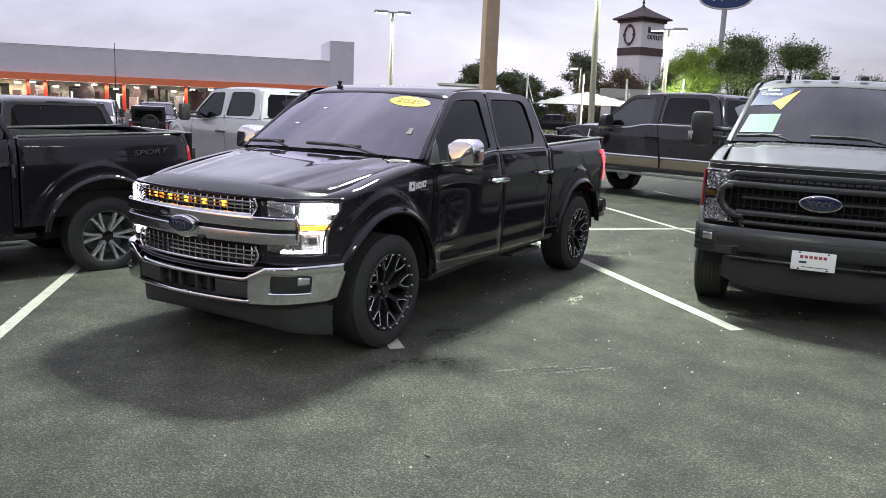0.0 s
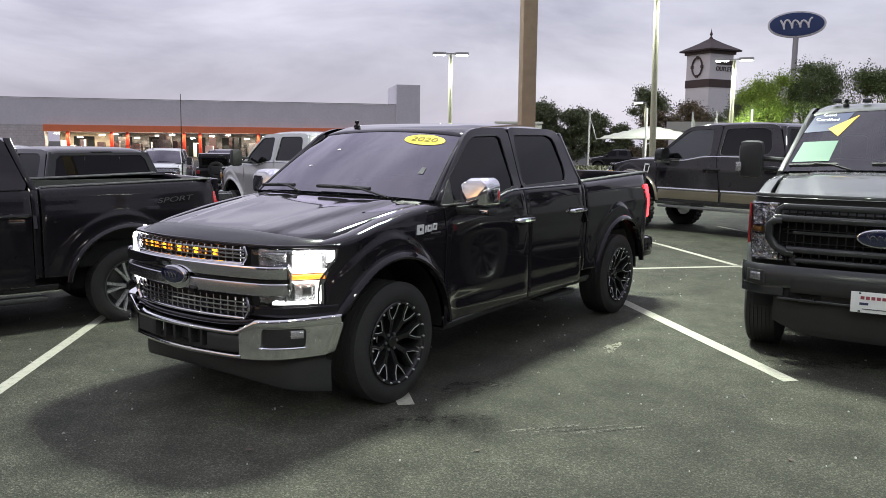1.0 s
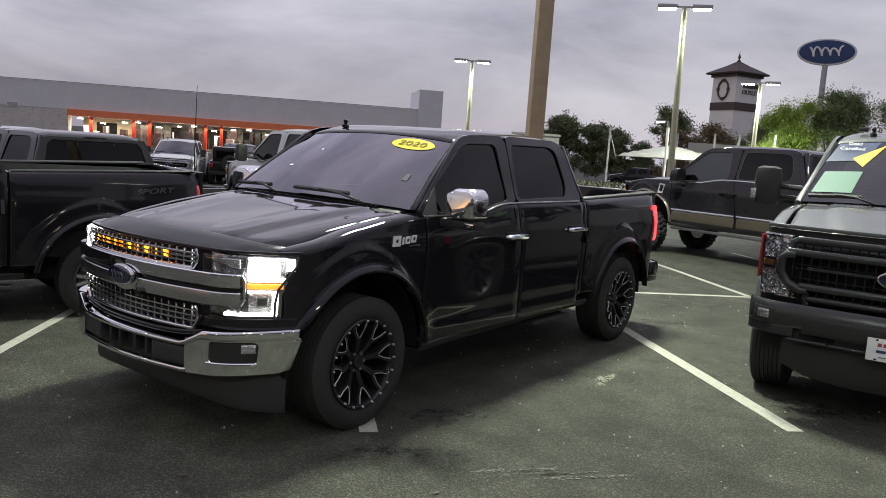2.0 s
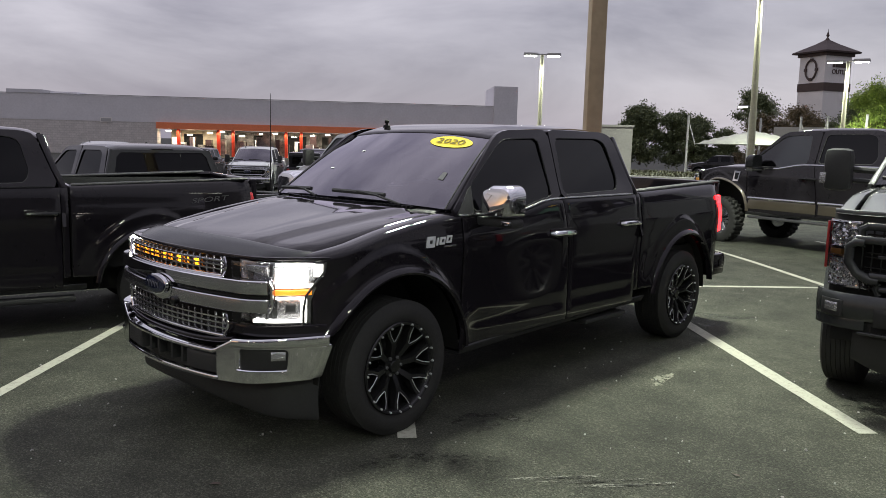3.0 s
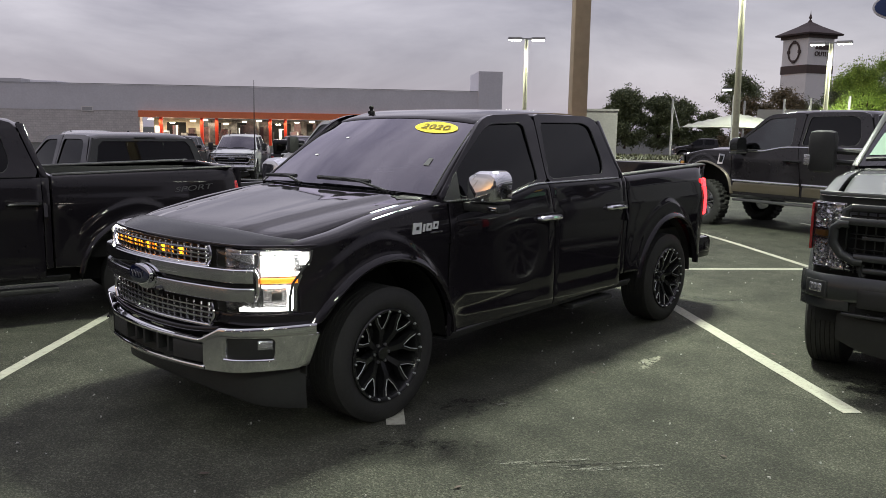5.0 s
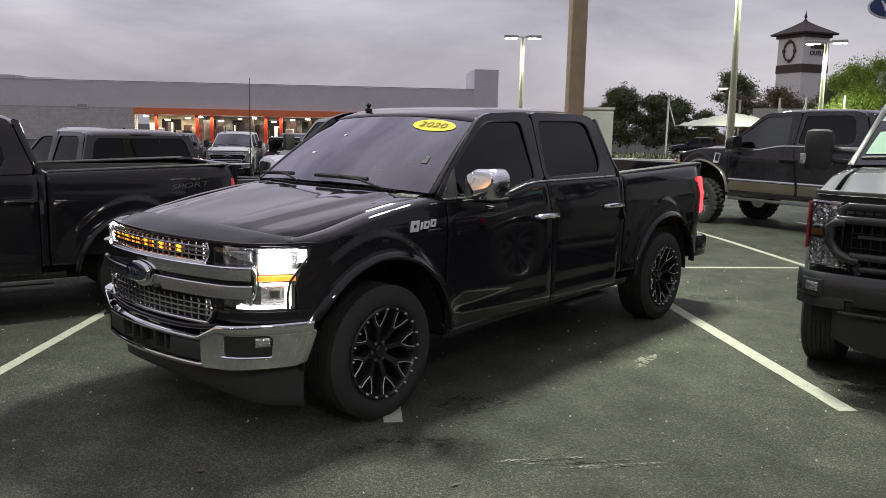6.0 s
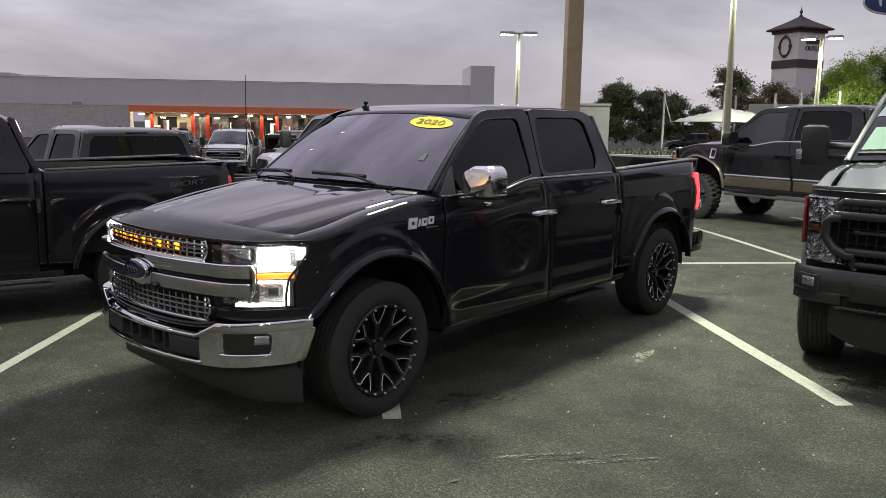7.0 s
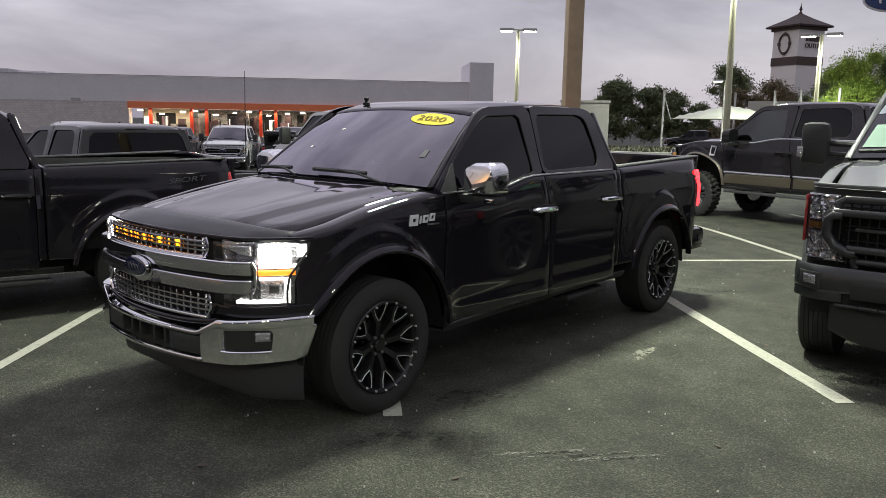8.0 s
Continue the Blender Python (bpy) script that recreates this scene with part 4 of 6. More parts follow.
    for s in (-1, 1):
        fs = lambda f0, f1, z0, z1, off, d=0.03: K(*sorted((s * f0, s * f1)), z0, z1, off, d, 10)
        part("bumper_corner", fs(0.66, 1.005, 0.572, 0.65, 0.072, 0.05), chrome or grille_mat, bump)
        part("fog_bezel", fs(0.80, 0.955, 0.655, 0.765, 0.104, 0.02), M_PLASTIC, bump)
        part("fog_lamp", fs(0.835, 0.925, 0.685, 0.745, 0.112, 0.02), M_REFLECTOR, bump, "small clear fog lamp")
        bm = bmesh.new()
        add_tube(bm, [(s * 0.48 - 0.05, nose_y(0.48) - 0.05, 0.565), (s * 0.48 - 0.05, nose_y(0.48) - 0.10, 0.56), (s * 0.48 + 0.05, nose_y(0.48) - 0.10, 0.56), (s * 0.48 + 0.05, nose_y(0.48) - 0.05, 0.565)], 0.013, 8)
        part("tow_hook", bm, M_PLASTIC, bump)
        part("hook_recess", fs(0.38, 0.62, 0.525, 0.605, 0.035, 0.02), M_DARK, bump)
    # No hollow here: a dark plate just proud of the steel paints the recess.
    part("bumper_dark_plate", K(-0.60, 0.60, 0.612, 0.738, 0.101, 0.02, 24, 4, 0.004), M_DAM, bump, "dark plate standing in for the bumper's shaded recess")
    part("bumper_lower", K(-0.68, 0.68, 0.545, 0.64, 0.03, 0.05, 30), M_PLASTIC, bump)
    part("bumper_step", K(-0.70, 0.70, 0.540, 0.566, 0.066, 0.05, 30, 3, 0.006), chrome or grille_mat, bump)
    part("air_dam", K(-0.74, 0.74, lambda x: 0.26 + 0.10 * (abs(x) / 0.74) ** 4, 0.55, -0.01, 0.03, 36, 5, 0.010), M_DAM, ob, "matte black air dam")


def pickup(label, m, paint_mat, lower=None, heavy=False, lit=False, wheel="milled", mirror=None, deflector=False, far=False, clear=False, group="", lower_label="", drop=0.0):
    ob = thing("pickup_truck", label, "pickup truck", group, "", m)
    PAINTS[ob.name] = paint_mat
    NOSE["blunt"] = heavy
    W = None
    if heavy:
        def W(v):
            z = v.z if v.z < 0.45 else 0.45 + (v.z - 0.45) * 1.17
            if v.z > 0.9:
                z += 0.05 * min(1.0, (v.z - 0.9) / 0.25) * min(1.0, max(0.0, (0.45 - v.y) / 0.5))
            y = v.y + 0.44 * min(1.0, max(0.0, (v.y - 1.25) / 1.5))
            y -= 0.15 * math.exp(-(v.y / 0.75) ** 2)
            if lower:
                z += 0.20 * min(1.0, max(0.0, (1.30 - v.z) / 0.55))
            return Vector((v.x, y, z))
    P = lambda name, bm, material, lab="": shell(ob, name, bm, material, lab, W)
    rock = lambda y: 0.419 + 0.018 * y
    ftop = lambda y: smooth_table([(-0.62, 1.105), (-0.35, 1.165), (-0.1, 1.222), (0.2, 1.272), (0.56, 1.312)], y)
    belt = lambda y: smooth_table([(1.16, 1.302), (1.56, 1.380), (2.8, 1.387)], y)
    bcut = lambda z: 0.085 * min(1.0, max(0.0, (1.385 - z) / 0.75)) ** 0.8
    rail = lambda y: 1.374 - drop + 0.034 * (y - 2.85)
    for s in (1, -1):
        P("front_fender", side_panel(-0.60, 0.545, lambda y: 0.705 if y < 0 else rock(y), ftop, s, 0.0, 26, 32, 0.115), paint_mat)
        fd = P("front_door", side_panel(0.56, 1.706, rock, belt, s, None, 14, 26, 0.0, bcut), paint_mat)
        rd = P("rear_door", side_panel(1.718, 2.80, rock, belt, s, WB, 16, 26, 0.0, None, bcut), paint_mat)
        P("cab_corner", side_panel(2.808, 2.865, lambda y: 0.56, belt, s, WB, 2, 20), paint_mat)
        P("bed_side", side_panel(2.885, 4.63, lambda y: 0.56 if y < WB else 0.53 + 0.08 * (y - 4.2), rail, s, WB, 34, 32, 0.075), paint_mat)
        pl = lambda y, z, d: Vector((s * (glass_x(z) - d), y, z))
        N = 44
        fw = P("door_frame", ring_panel(resample(rounded(FRONT_DOOR, 0.05), N), resample(rounded(FRONT_WIN, 0.045), N), pl), paint_mat)
        rw = P("door_frame", ring_panel(resample(rounded(REAR_DOOR, 0.05), N), resample(rounded(REAR_WIN, 0.045), N), pl), paint_mat)
        for win, nm in ((FRONT_WIN, "front_side_window"), (REAR_WIN, "rear_side_window")):
            o = resample(rounded(win, 0.045), N)
            P(nm, plate([pl(y, z, 0.016) for y, z in o], (-s * 0.004, 0, 0)), M_CLEARG if clear and nm[0] == "f" else M_TINT, "darkly tinted side window")
            bm = add_tube(bmesh.new(), [pl(y, z, 0.006) for y, z in o] + [pl(*o[0], 0.006)], 0.006, 5)
            P("window_seal", bm, M_PLASTIC)
        # sail panel ahead of the front window, quarter pillar behind the rear one
        P("quarter_pillar", sheet([[pl(2.64, 1.87, 0.0), pl(2.75, 1.55, 0.0), pl(2.81, 1.39, 0.0)], [pl(2.70, 1.87, 0.004), pl(2.80, 1.55, 0.004), pl(2.865, 1.39, 0.002)]], 0.03), paint_mat)
        # window sill trim
        bm = add_tube(bmesh.new(), [(s * (glass_x(z) + 0.005), y, z) for y, z in ((0.52, 1.318), (0.9, 1.317), (1.14, 1.319), (1.26, 1.338), (1.44, 1.376), (1.56, 1.388), (1.70, 1.391), (2.74, 1.394))], 0.014 if lower else 0.0075, 6)
        P("belt_moulding", bm, M_SATIN if mirror == "chrome" else (M_CHROME if heavy else M_GLOSSBLK))
        if lower:
            # chrome fender vent
            vent = [(0.29, 0.99), (0.31, 1.22), (0.43, 1.22), (0.39, 0.99)]
            P("fender_vent", plate([(s * (side_x(y, z) + 0.004), y, z) for y, z in vent], (s * 0.018, 0, 0)), M_CHROME, "chrome fender vent")
            vent = [(0.315, 1.03), (0.33, 1.18), (0.395, 1.18), (0.37, 1.03)]
            P("vent_recess", plate([(s * (side_x(y, z) + 0.022), y, z) for y, z in vent], (s * 0.004, 0, 0)), M_GLOSSBLK)
        # handles
        for y, z in ((1.66, 1.135), (2.655, 1.155)):
            x = side_x(y, z)
            hb = P("handle_recess", box((min(s * (x - 0.010), s * (x + 0.003)), y - 0.15, z - 0.035), (max(s * (x - 0.010), s * (x + 0.003)), y + 0.15, z + 0.035), 0.006), paint_mat)
            bm = add_tube(bmesh.new(), [(s * x, y - 0.135, z), (s * (x + 0.030), y - 0.12, z), (s * (x + 0.040), y - 0.02, z + 0.003), (s * (x + 0.036), y + 0.11, z), (s * x, y + 0.135, z)], [0.014, 0.019, 0.019, 0.019, 0.014], 8)
            P("door_handle", bm, M_CHROME if mirror == "chrome" else M_GLOSSBLK, "chrome pull handle" if mirror == "chrome" else "")
        # rocker and step
        P("rocker", sheet([[(s * (side_x(y, 0.46) - 0.004), y, 0.43 + 0.018 * y) for y in (0.56, 1.2, 1.9, 2.6, 3.0)], [(s * (side_x(y, 0.46) - 0.03), y, 0.385 + 0.018 * y) for y in (0.56, 1.2, 1.9, 2.6, 3.0)], [(s * 0.80, y, 0.38 + 0.01 * y) for y in (0.56, 1.2, 1.9, 2.6, 3.0)]], 0.02), M_PLASTIC)
        if lit:
            P("running_board", box((min(s * 0.80, s * 0.955), 2.10, 0.36), (max(s * 0.80, s * 0.955), 2.72, 0.395), 0.012), M_PLASTIC)
        else:
            P("running_board", box((min(s * 0.86, s * 1.0), 0.62, 0.335), (max(s * 0.86, s * 1.0), 2.9, 0.385), 0.016), M_PLASTIC if not heavy else M_STEEL)
        # fender liners
        for cy in (0.0, WB):
            bm = bmesh.new()
            arc = [(cy + 0.585 * math.cos(math.pi * k / 18), AXLE_Z + 0.585 * math.sin(math.pi * k / 18)) for k in range(0, 19)]
            add_grid(bm, [[(s * 0.93, y, z) for y, z in arc], [(s * 0.55, y, z) for y, z in arc]])
            add_fan(bm, [(s * 0.56, y, z) for y, z in arc])
            P("wheel_liner", bm, M_DARK)
            bm = bmesh.new()
            rows = []
            for rr, dx in ((0.578, -0.035), (0.578, 0.012), (0.592, 0.020), (0.61, 0.014), (0.622, 0.0)):
                row = []
                for k in range(0, 33):
                    a = math.pi * (k / 32 * 1.12 - 0.06)
                    y, z = cy - rr * math.cos(a), AXLE_Z + rr * math.sin(a)
                    if cy == 0 and y < 0 and z < 0.70:
                        z = 0.70
                    z = max(z, 0.50 if cy else 0.46)
                    row.append((s * (side_x(y, z) + dx), y, z))
                rows.append(row)
            add_grid(bm, rows)
            P("wheel_flare", bm, lower if lower else paint_mat)
        if lower:
            for y0, y1 in ((0.60, 1.79), (1.83, 2.80)):
                P("two_tone_band", sheet([[(s * (side_x(y, z) + 0.005), y, z) for y in columns(y0, y1, None, 6)] for z in (0.50, 0.56, 0.61, 0.65)], 0.01), lower, lower_label)
                bm = add_tube(bmesh.new(), [(s * (side_x(y, 0.672) + 0.004), y, 0.672) for y in (y0, (y0 + y1) / 2, y1)], 0.020, 8)
                P("side_moulding", bm, M_SATIN, "bright side moulding")
        # mirrors
        if mirror == "tow":
            bm = bmesh.new()
            add_box(bm, (s * 1.235 - 0.115, 0.64, 1.29), (s * 1.235 + 0.115, 0.80, 1.60), 0.060)
            mr = P("mirror", bm, M_PLASTIC, "large towing mirror")
            P("mirror_arm", add_tube(bmesh.new(), [(s * 0.93, 0.72, 1.44), (s * 1.12, 0.73, 1.45)], 0.022, 8), M_PLASTIC)
            P("mirror_arm", add_tube(bmesh.new(), [(s * 0.93, 0.74, 1.36), (s * 1.12, 0.74, 1.37)], 0.020, 8), M_PLASTIC)
            P("mirror_marker", box((s * 1.335 - 0.03, 0.628, 1.345), (s * 1.335 + 0.02, 0.66, 1.42), 0.006), M_REFLECTOR)
        else:
            bm = bmesh.new()
            sec = [(0.0, 0.0), (0.0, 0.155), (0.02, 0.19), (0.07, 0.215), (0.20, 0.215), (0.245, 0.19), (0.262, 0.15), (0.262, 0.0)]
            base = rounded(sec, 0.03, 3)
            rows = []
            for f, h, dy in ((0.80, 0.72, -0.124), (0.90, 0.88, -0.116), (0.965, 0.965, -0.090), (1.0, 1.0, -0.03), (1.0, 1.0, 0.035)):
                rows.append([(s * (0.995 + 0.131 + (a - 0.131) * f), 0.80 + dy, 1.318 + b * h * 0.94) for a, b in base])
            vs = add_grid(bm, rows, True)
            bm.faces.new(vs[0])
            bm.faces.new(vs[-1])
            mr = P("mirror", bm, M_CHROME if mirror == "chrome" else M_GLOSSBLK, "polished chrome door mirror" if mirror == "chrome" else "black door mirror")
            P("mirror_base", box((min(s * 0.93, s * 1.255), 0.70, 1.245), (max(s * 0.93, s * 1.255), 0.83, 1.305), 0.022), M_PLASTIC)
            P("mirror_lamp", box((min(s * 1.175, s * 1.245), 0.685, 1.262), (max(s * 1.175, s * 1.245), 0.705, 1.290), 0.004), M_CHROME)
            P("sail_panel", plate([(s * (glass_x(z) - 0.004), y, z) for y, z in ((0.51, 1.325), (0.67, 1.325), (0.695, 1.50), (0.66, 1.478))], (s * 0.012, 0, 0)), M_PLASTIC)
        # tail lamp
        tl = P("tail_lamp", sheet([[(s * (side_x(y, z) + 0.003), y, z) for z in (0.95, 1.05, 1.15, 1.25, 1.33)] for y in ((4.36, 4.45, 4.55, 4.655) if lit else (4.585, 4.60, 4.63, 4.655))], 0.03), M_REDLENS, "lit red tail lamp" if lit else "red tail lamp, off")
        if lit:
            bm = bmesh.new()
            loop = [(4.37, 1.310), (4.59, 1.308), (4.44, 1.250), (4.585, 1.150), (4.575, 0.985), (4.605, 0.975)]
            add_tube(bm, [(s * (side_x(y, z) + 0.006), y, z) for y, z in loop], 0.026, 8)
            shell(tl, "light_bar", bm, M_RED, warp=W)
    # hood
    rows = []
    for i in range(27):
        f = i / 26
        row = []
        for j in range(41):
            x = -0.838 + 1.676 * j / 40
            yf = nose_y(x) + (0.20 if deflector else 0.165)
            yb = 0.30 + 0.10 * (abs(x) / 0.84) ** 2
            y = yf + (yb - yf) * f
            z = hood_z(x, y)
            if f < 0.12:
                z -= 0.03 * (1 - f / 0.12) ** 2
            row.append((x, y, z))
        rows.append(row)
    P("hood", sheet(rows, 0.025, (0, 0, 0.5)), paint_mat)
    if deflector:
        rows = []
        for k, (dy, dz) in enumerate(((0.235, 0.028), (0.20, 0.030), (0.14, 0.012), (0.085, -0.014), (0.05, -0.035))):
            rows.append([(x, nose_y(x) + dy, 1.178 - 0.052 * (abs(x) / 0.84) ** 2.6 + dz) for x in [-0.84 + 1.68 * j / 40 for j in range(41)]])
        P("hood_deflector", sheet(rows, 0.008, (0, 0, 0.5), 0.002), M_DEFLECT, "smoked hood deflector")
    else:
        rows = []
        for dy, dz in ((0.17, -0.052), (0.12, -0.062), (0.07, -0.085), (0.05, -0.10)):
            rows.append([(x, nose_y(x) + dy, hood_z(x, nose_y(x) + 0.17) + dz + 0.01) for x in [-0.84 + 1.68 * j / 40 for j in range(41)]])
        P("hood_lip", sheet(rows, 0.02, (0, 0, 0.5)), paint_mat)
    # cowl, wipers
    P("cowl", sheet([[(x, 0.29 + 0.10 * (abs(x) / 0.84) ** 2 + dy, 1.345 + dz) for x in [-0.84 + 1.68 * j / 16 for j in range(17)]] for dy, dz in ((0.0, -0.01), (0.07, 0.0), (0.15, 0.02))], 0.02, (0, 0, 0.5)), M_PLASTIC, "black slotted cowl")
    cb = bmesh.new()
    for k in range(40):
        x = -0.66 + 1.32 * k / 39
        add_box(cb, (x - 0.010, 0.32 + 0.10 * (abs(x) / 0.84) ** 2, 1.343), (x + 0.004, 0.40 + 0.10 * (abs(x) / 0.84) ** 2, 1.362), 0.0)
    P("cowl_slats", cb, M_GLOSSBLK)
    # windshield, pillars, roof
    ws = lambda x, f: Vector((x * (0.902 - 0.172 * f) / 0.80, 0.40 + 0.058 * (x / 0.8) ** 2 + (0.70 - 0.036 * (x / 0.8) ** 2) * f, 1.355 + 0.02 * (1 - (x / 0.8) ** 2) + (0.50 - 0.02 * (x / 0.8) ** 2) * f + 0.02 * math.sin(math.pi * f)))
    X = [-0.80 + 1.60 * j / 24 for j in range(25)]
    P("windshield", sheet([[ws(x, 0.094 * f) for x in X] for f in range(11)], 0.006, (0, 1.5, 1.0), 0.0), M_CLEARG if clear else M_WSHIELD, "raked windshield reflecting the sky")
    for s in (1, -1):
        rows = []
        for f in range(11):
            t = f / 10
            a = ws(s * 0.80, 0.96 * t)
            yy, zz = 0.510 + 0.59 * t, 1.345 + 0.495 * t
            b = Vector((s * (glass_x(zz) - 0.014), yy, zz))
            mid = a.lerp(b, 0.5) + Vector((s * 0.012, -0.012, 0.012))
            rows.append([a - Vector((0, 0.006, -0.004)), mid, b])
        P("front_pillar", sheet(rows, 0.03), paint_mat)
        P("windshield_seal", add_tube(bmesh.new(), [ws(s * 0.795, 0.094 * f) for f in range(11)], 0.005, 6), M_DARK)
        bl = [ws(s * xx, 0.035) + Vector((0, -0.028, 0.026)) for xx in ((0.34, 0.18, 0.02, -0.14) if s > 0 else (0.75, 0.62, 0.50, 0.38))]
        wp = P("wiper", add_tube(bmesh.new(), bl, 0.015, 6), M_PLASTIC, "black wiper blade")
        P("wiper_arm", add_tube(bmesh.new(), [ws(0.50 if s > 0 else -0.28, -0.02) + Vector((0, -0.03, 0.01)), ws(0.30 if s > 0 else -0.42, 0.02) + Vector((0, -0.05, 0.030)), ws(0.10 if s > 0 else -0.56, 0.036) + Vector((0, -0.035, 0.034))], 0.009, 6), M_PLASTIC)
    roof = []
    for i in range(17):
        f = i / 16
        row = []
        for j in range(29):
            u = -1 + 2 * j / 28
            x = 0.755 * math.copysign(abs(u) ** 0.92, u)
            fy = 1.105 + 0.015 * (1 - u * u) * -1
            y = fy + (2.69 - fy) * f
            crown = 1.868 + 0.075 * math.sin(math.pi * min(1, f * 0.75 + 0.10)) ** 0.7
            if f > 0.9:
                crown -= 0.05 * ((f - 0.9) / 0.1) ** 2
            z = crown - 0.012 * u * u - 0.045 * max(0, (abs(u) - 0.72) / 0.28) ** 2
            p = Vector((x, y, z))
            if i < 3:
                p = (ws(0.80 * u, 0.95) + Vector((0, 0.0, 0.006))).lerp(p, (0.0, 0.38, 0.8)[i])
            row.append(p)
        roof.append(row)
    P("roof", sheet(roof, 0.02, (0, 1.9, 1.0)), paint_mat)
    for s in (1, -1):
        P("roof_rail_side", sheet([[(s * 0.752, y, z) for y, z in ((1.14, 1.825), (1.3, 1.872), (1.7, 1.893), (2.2, 1.893), (2.69, 1.83))], [(s * (glass_x(1.89) + 0.004), y, z) for y, z in ((1.14, 1.80), (1.3, 1.855), (1.7, 1.876), (2.2, 1.876), (2.70, 1.82))]], 0.02), paint_mat)
    # back of the cab
    bw = lambda x, z: Vector((x * (1.0 - 0.16 * (z - 1.38) / 0.5), 2.86 - 0.15 * max(0, z - 1.38) / 0.5 - 0.02 * (x / 0.9) ** 2, z))
    P("cab_back", ring_panel([(x, z) for x, z in resample([(-0.92, 1.0), (-0.90, 1.86), (0.90, 1.86), (0.92, 1.0)], 40)], [(x, z) for x, z in resample(rounded([(-0.79, 1.40), (-0.79, 1.82), (0.79, 1.82), (0.79, 1.40)], 0.06), 40)], lambda x, z, d: bw(x, z) - Vector((0, d, 0))), paint_mat)
    P("rear_window", plate([bw(x, z) - Vector((0, 0.012, 0)) for x, z in resample(rounded([(-0.81, 1.385), (-0.81, 1.835), (0.81, 1.835), (0.81, 1.385)], 0.06), 40)], (0, -0.005, 0)), M_TINT, "dark rear window")
    for x in (-0.27, 0.27):
        P("rear_window_bar", box((x - 0.006, 2.72, 1.42), (x + 0.006, 2.73, 1.80), 0.002, None), M_DARK)
    # antenna fin, top brake lamp
    bm = bmesh.new()
    add_lathe(bm, [(0.030, -0.016), (0.028, 0.004), (0.013, 0.010), (0.011, 0.018), (0.018, 0.026), (0.019, 0.040), (0.011, 0.048), (0.0, 0.050)], 14, Matrix.Translation((-0.46, 1.20, 1.905)) @ Matrix.Rotation(-math.pi / 2, 4, 'Y'))
    P("antenna", bm, M_DARK, "short black roof antenna")
    P("top_brake_lamp", box((-0.16, 2.69, 1.855), (0.16, 2.720, 1.880), 0.006), M_GLOSSBLK)
    # bed
    P("bed_floor", box((-0.80, 2.89, 0.86), (0.80, 4.60, 0.90), 0.0), M_PLASTIC)
    P("bed_front_wall", box((-0.86, 2.885, 0.60), (0.86, 2.915, 1.395 - drop), 0.006), paint_mat)
    for s in (1, -1):
        P("bed_inner_wall", box((min(s * 0.80, s * 0.83), 2.915, 0.88), (max(s * 0.80, s * 0.83), 4.60, 1.40 - drop), 0.006), M_PLASTIC)
        P("bed_rail_cap", sheet([[(s * x, y, rail(y) + 0.040 + dz) for y in (2.90, 3.4, 4.0, 4.55)] for x, dz in ((0.915, -0.002), (0.90, 0.004), (0.83, 0.004), (0.80, -0.004))], 0.02, (0, None, 0.9)), M_PLASTIC)
    P("tailgate", box((-0.86, 4.60, 0.86), (0.86, 4.665, 1.462 - drop), 0.02), paint_mat)
    P("rear_bumper", box((-0.945, 4.40, 0.50), (0.945, 4.76, 0.73), 0.06), M_BLACK if not heavy else M_CHROME)
    # chassis
    P("chassis", box((-0.55, -0.55, 0.52 if heavy else 0.36), (0.55, 4.5, 0.62), 0.0), M_DARK)
    P("bed_underside", box((-0.86, 2.9, 0.62), (0.86, 4.6, 0.86), 0.0), M_DARK)
    P("cab_floor", box((-0.86, 0.62, 0.46), (0.86, 2.86, 0.62), 0.0), M_DARK)
    P("engine_bay", box((-0.55, -0.80, 0.62), (0.55, 0.5, 1.02), 0.0), M_DARK)
    # cabin
    P("dashboard", box((-0.80, 0.46, 0.95), (0.80, 0.92, 1.335), 0.05), M_SEAT)
    P("seat_rear", box((-0.75, 2.20, 0.62), (0.75, 2.70, 1.36), 0.06), M_SEAT)
    for s in (1, -1):
        P("seat_front", box((s * 0.40 - 0.26, 1.62, 0.62), (s * 0.40 + 0.26, 1.82, 1.45), 0.06), M_SEAT)
        P("seat_cushion", box((s * 0.40 - 0.26, 1.15, 0.62), (s * 0.40 + 0.26, 1.66, 0.98), 0.06), M_SEAT)
        P("headrest", box((s * 0.40 - 0.13, 1.68, 1.46), (s * 0.40 + 0.13, 1.78, 1.66), 0.045), M_SEAT)
    rim_pts = [Vector((0.40 + 0.19 * math.cos(2 * math.pi * k / 20), 1.02 - 0.06 * math.sin(2 * math.pi * k / 20), 1.25 + 0.18 * math.sin(2 * math.pi * k / 20))) for k in range(21)]
    P("steering_wheel", add_tube(bmesh.new(), rim_pts, 0.016, 8), M_PLASTIC)
    P("rear_view_mirror", box((-0.12, 0.985, 1.69), (0.12, 1.015, 1.76), 0.012), M_PLASTIC)
    # wheels
    yb = WB + (0.44 if heavy else 0)
    for s in (1, -1):
        for y in (0.0, yb):
            if wheel == "milled":
                wheel_milled("wheel", ob, (s * 0.845, y, AXLE_Z), s)
            elif wheel == "alloy":
                wheel_alloy("wheel", ob, (s * 0.845, y, AXLE_Z - 0.012), s)
            elif wheel == "mud":
                wheel_alloy("wheel", ob, (s * 0.865, y - (0.15 if y < 1 else 0.0), 0.445), s, 0.014, M_SATIN, 0.43)
            else:
                wheel_alloy("wheel", ob, (s * (0.885 if heavy else 0.845), y - (0.15 if heavy and y < 1 else 0.0), 0.43 if heavy else AXLE_Z - 0.012), s, 0, M_STEEL, 0.43 if heavy else 0.40)
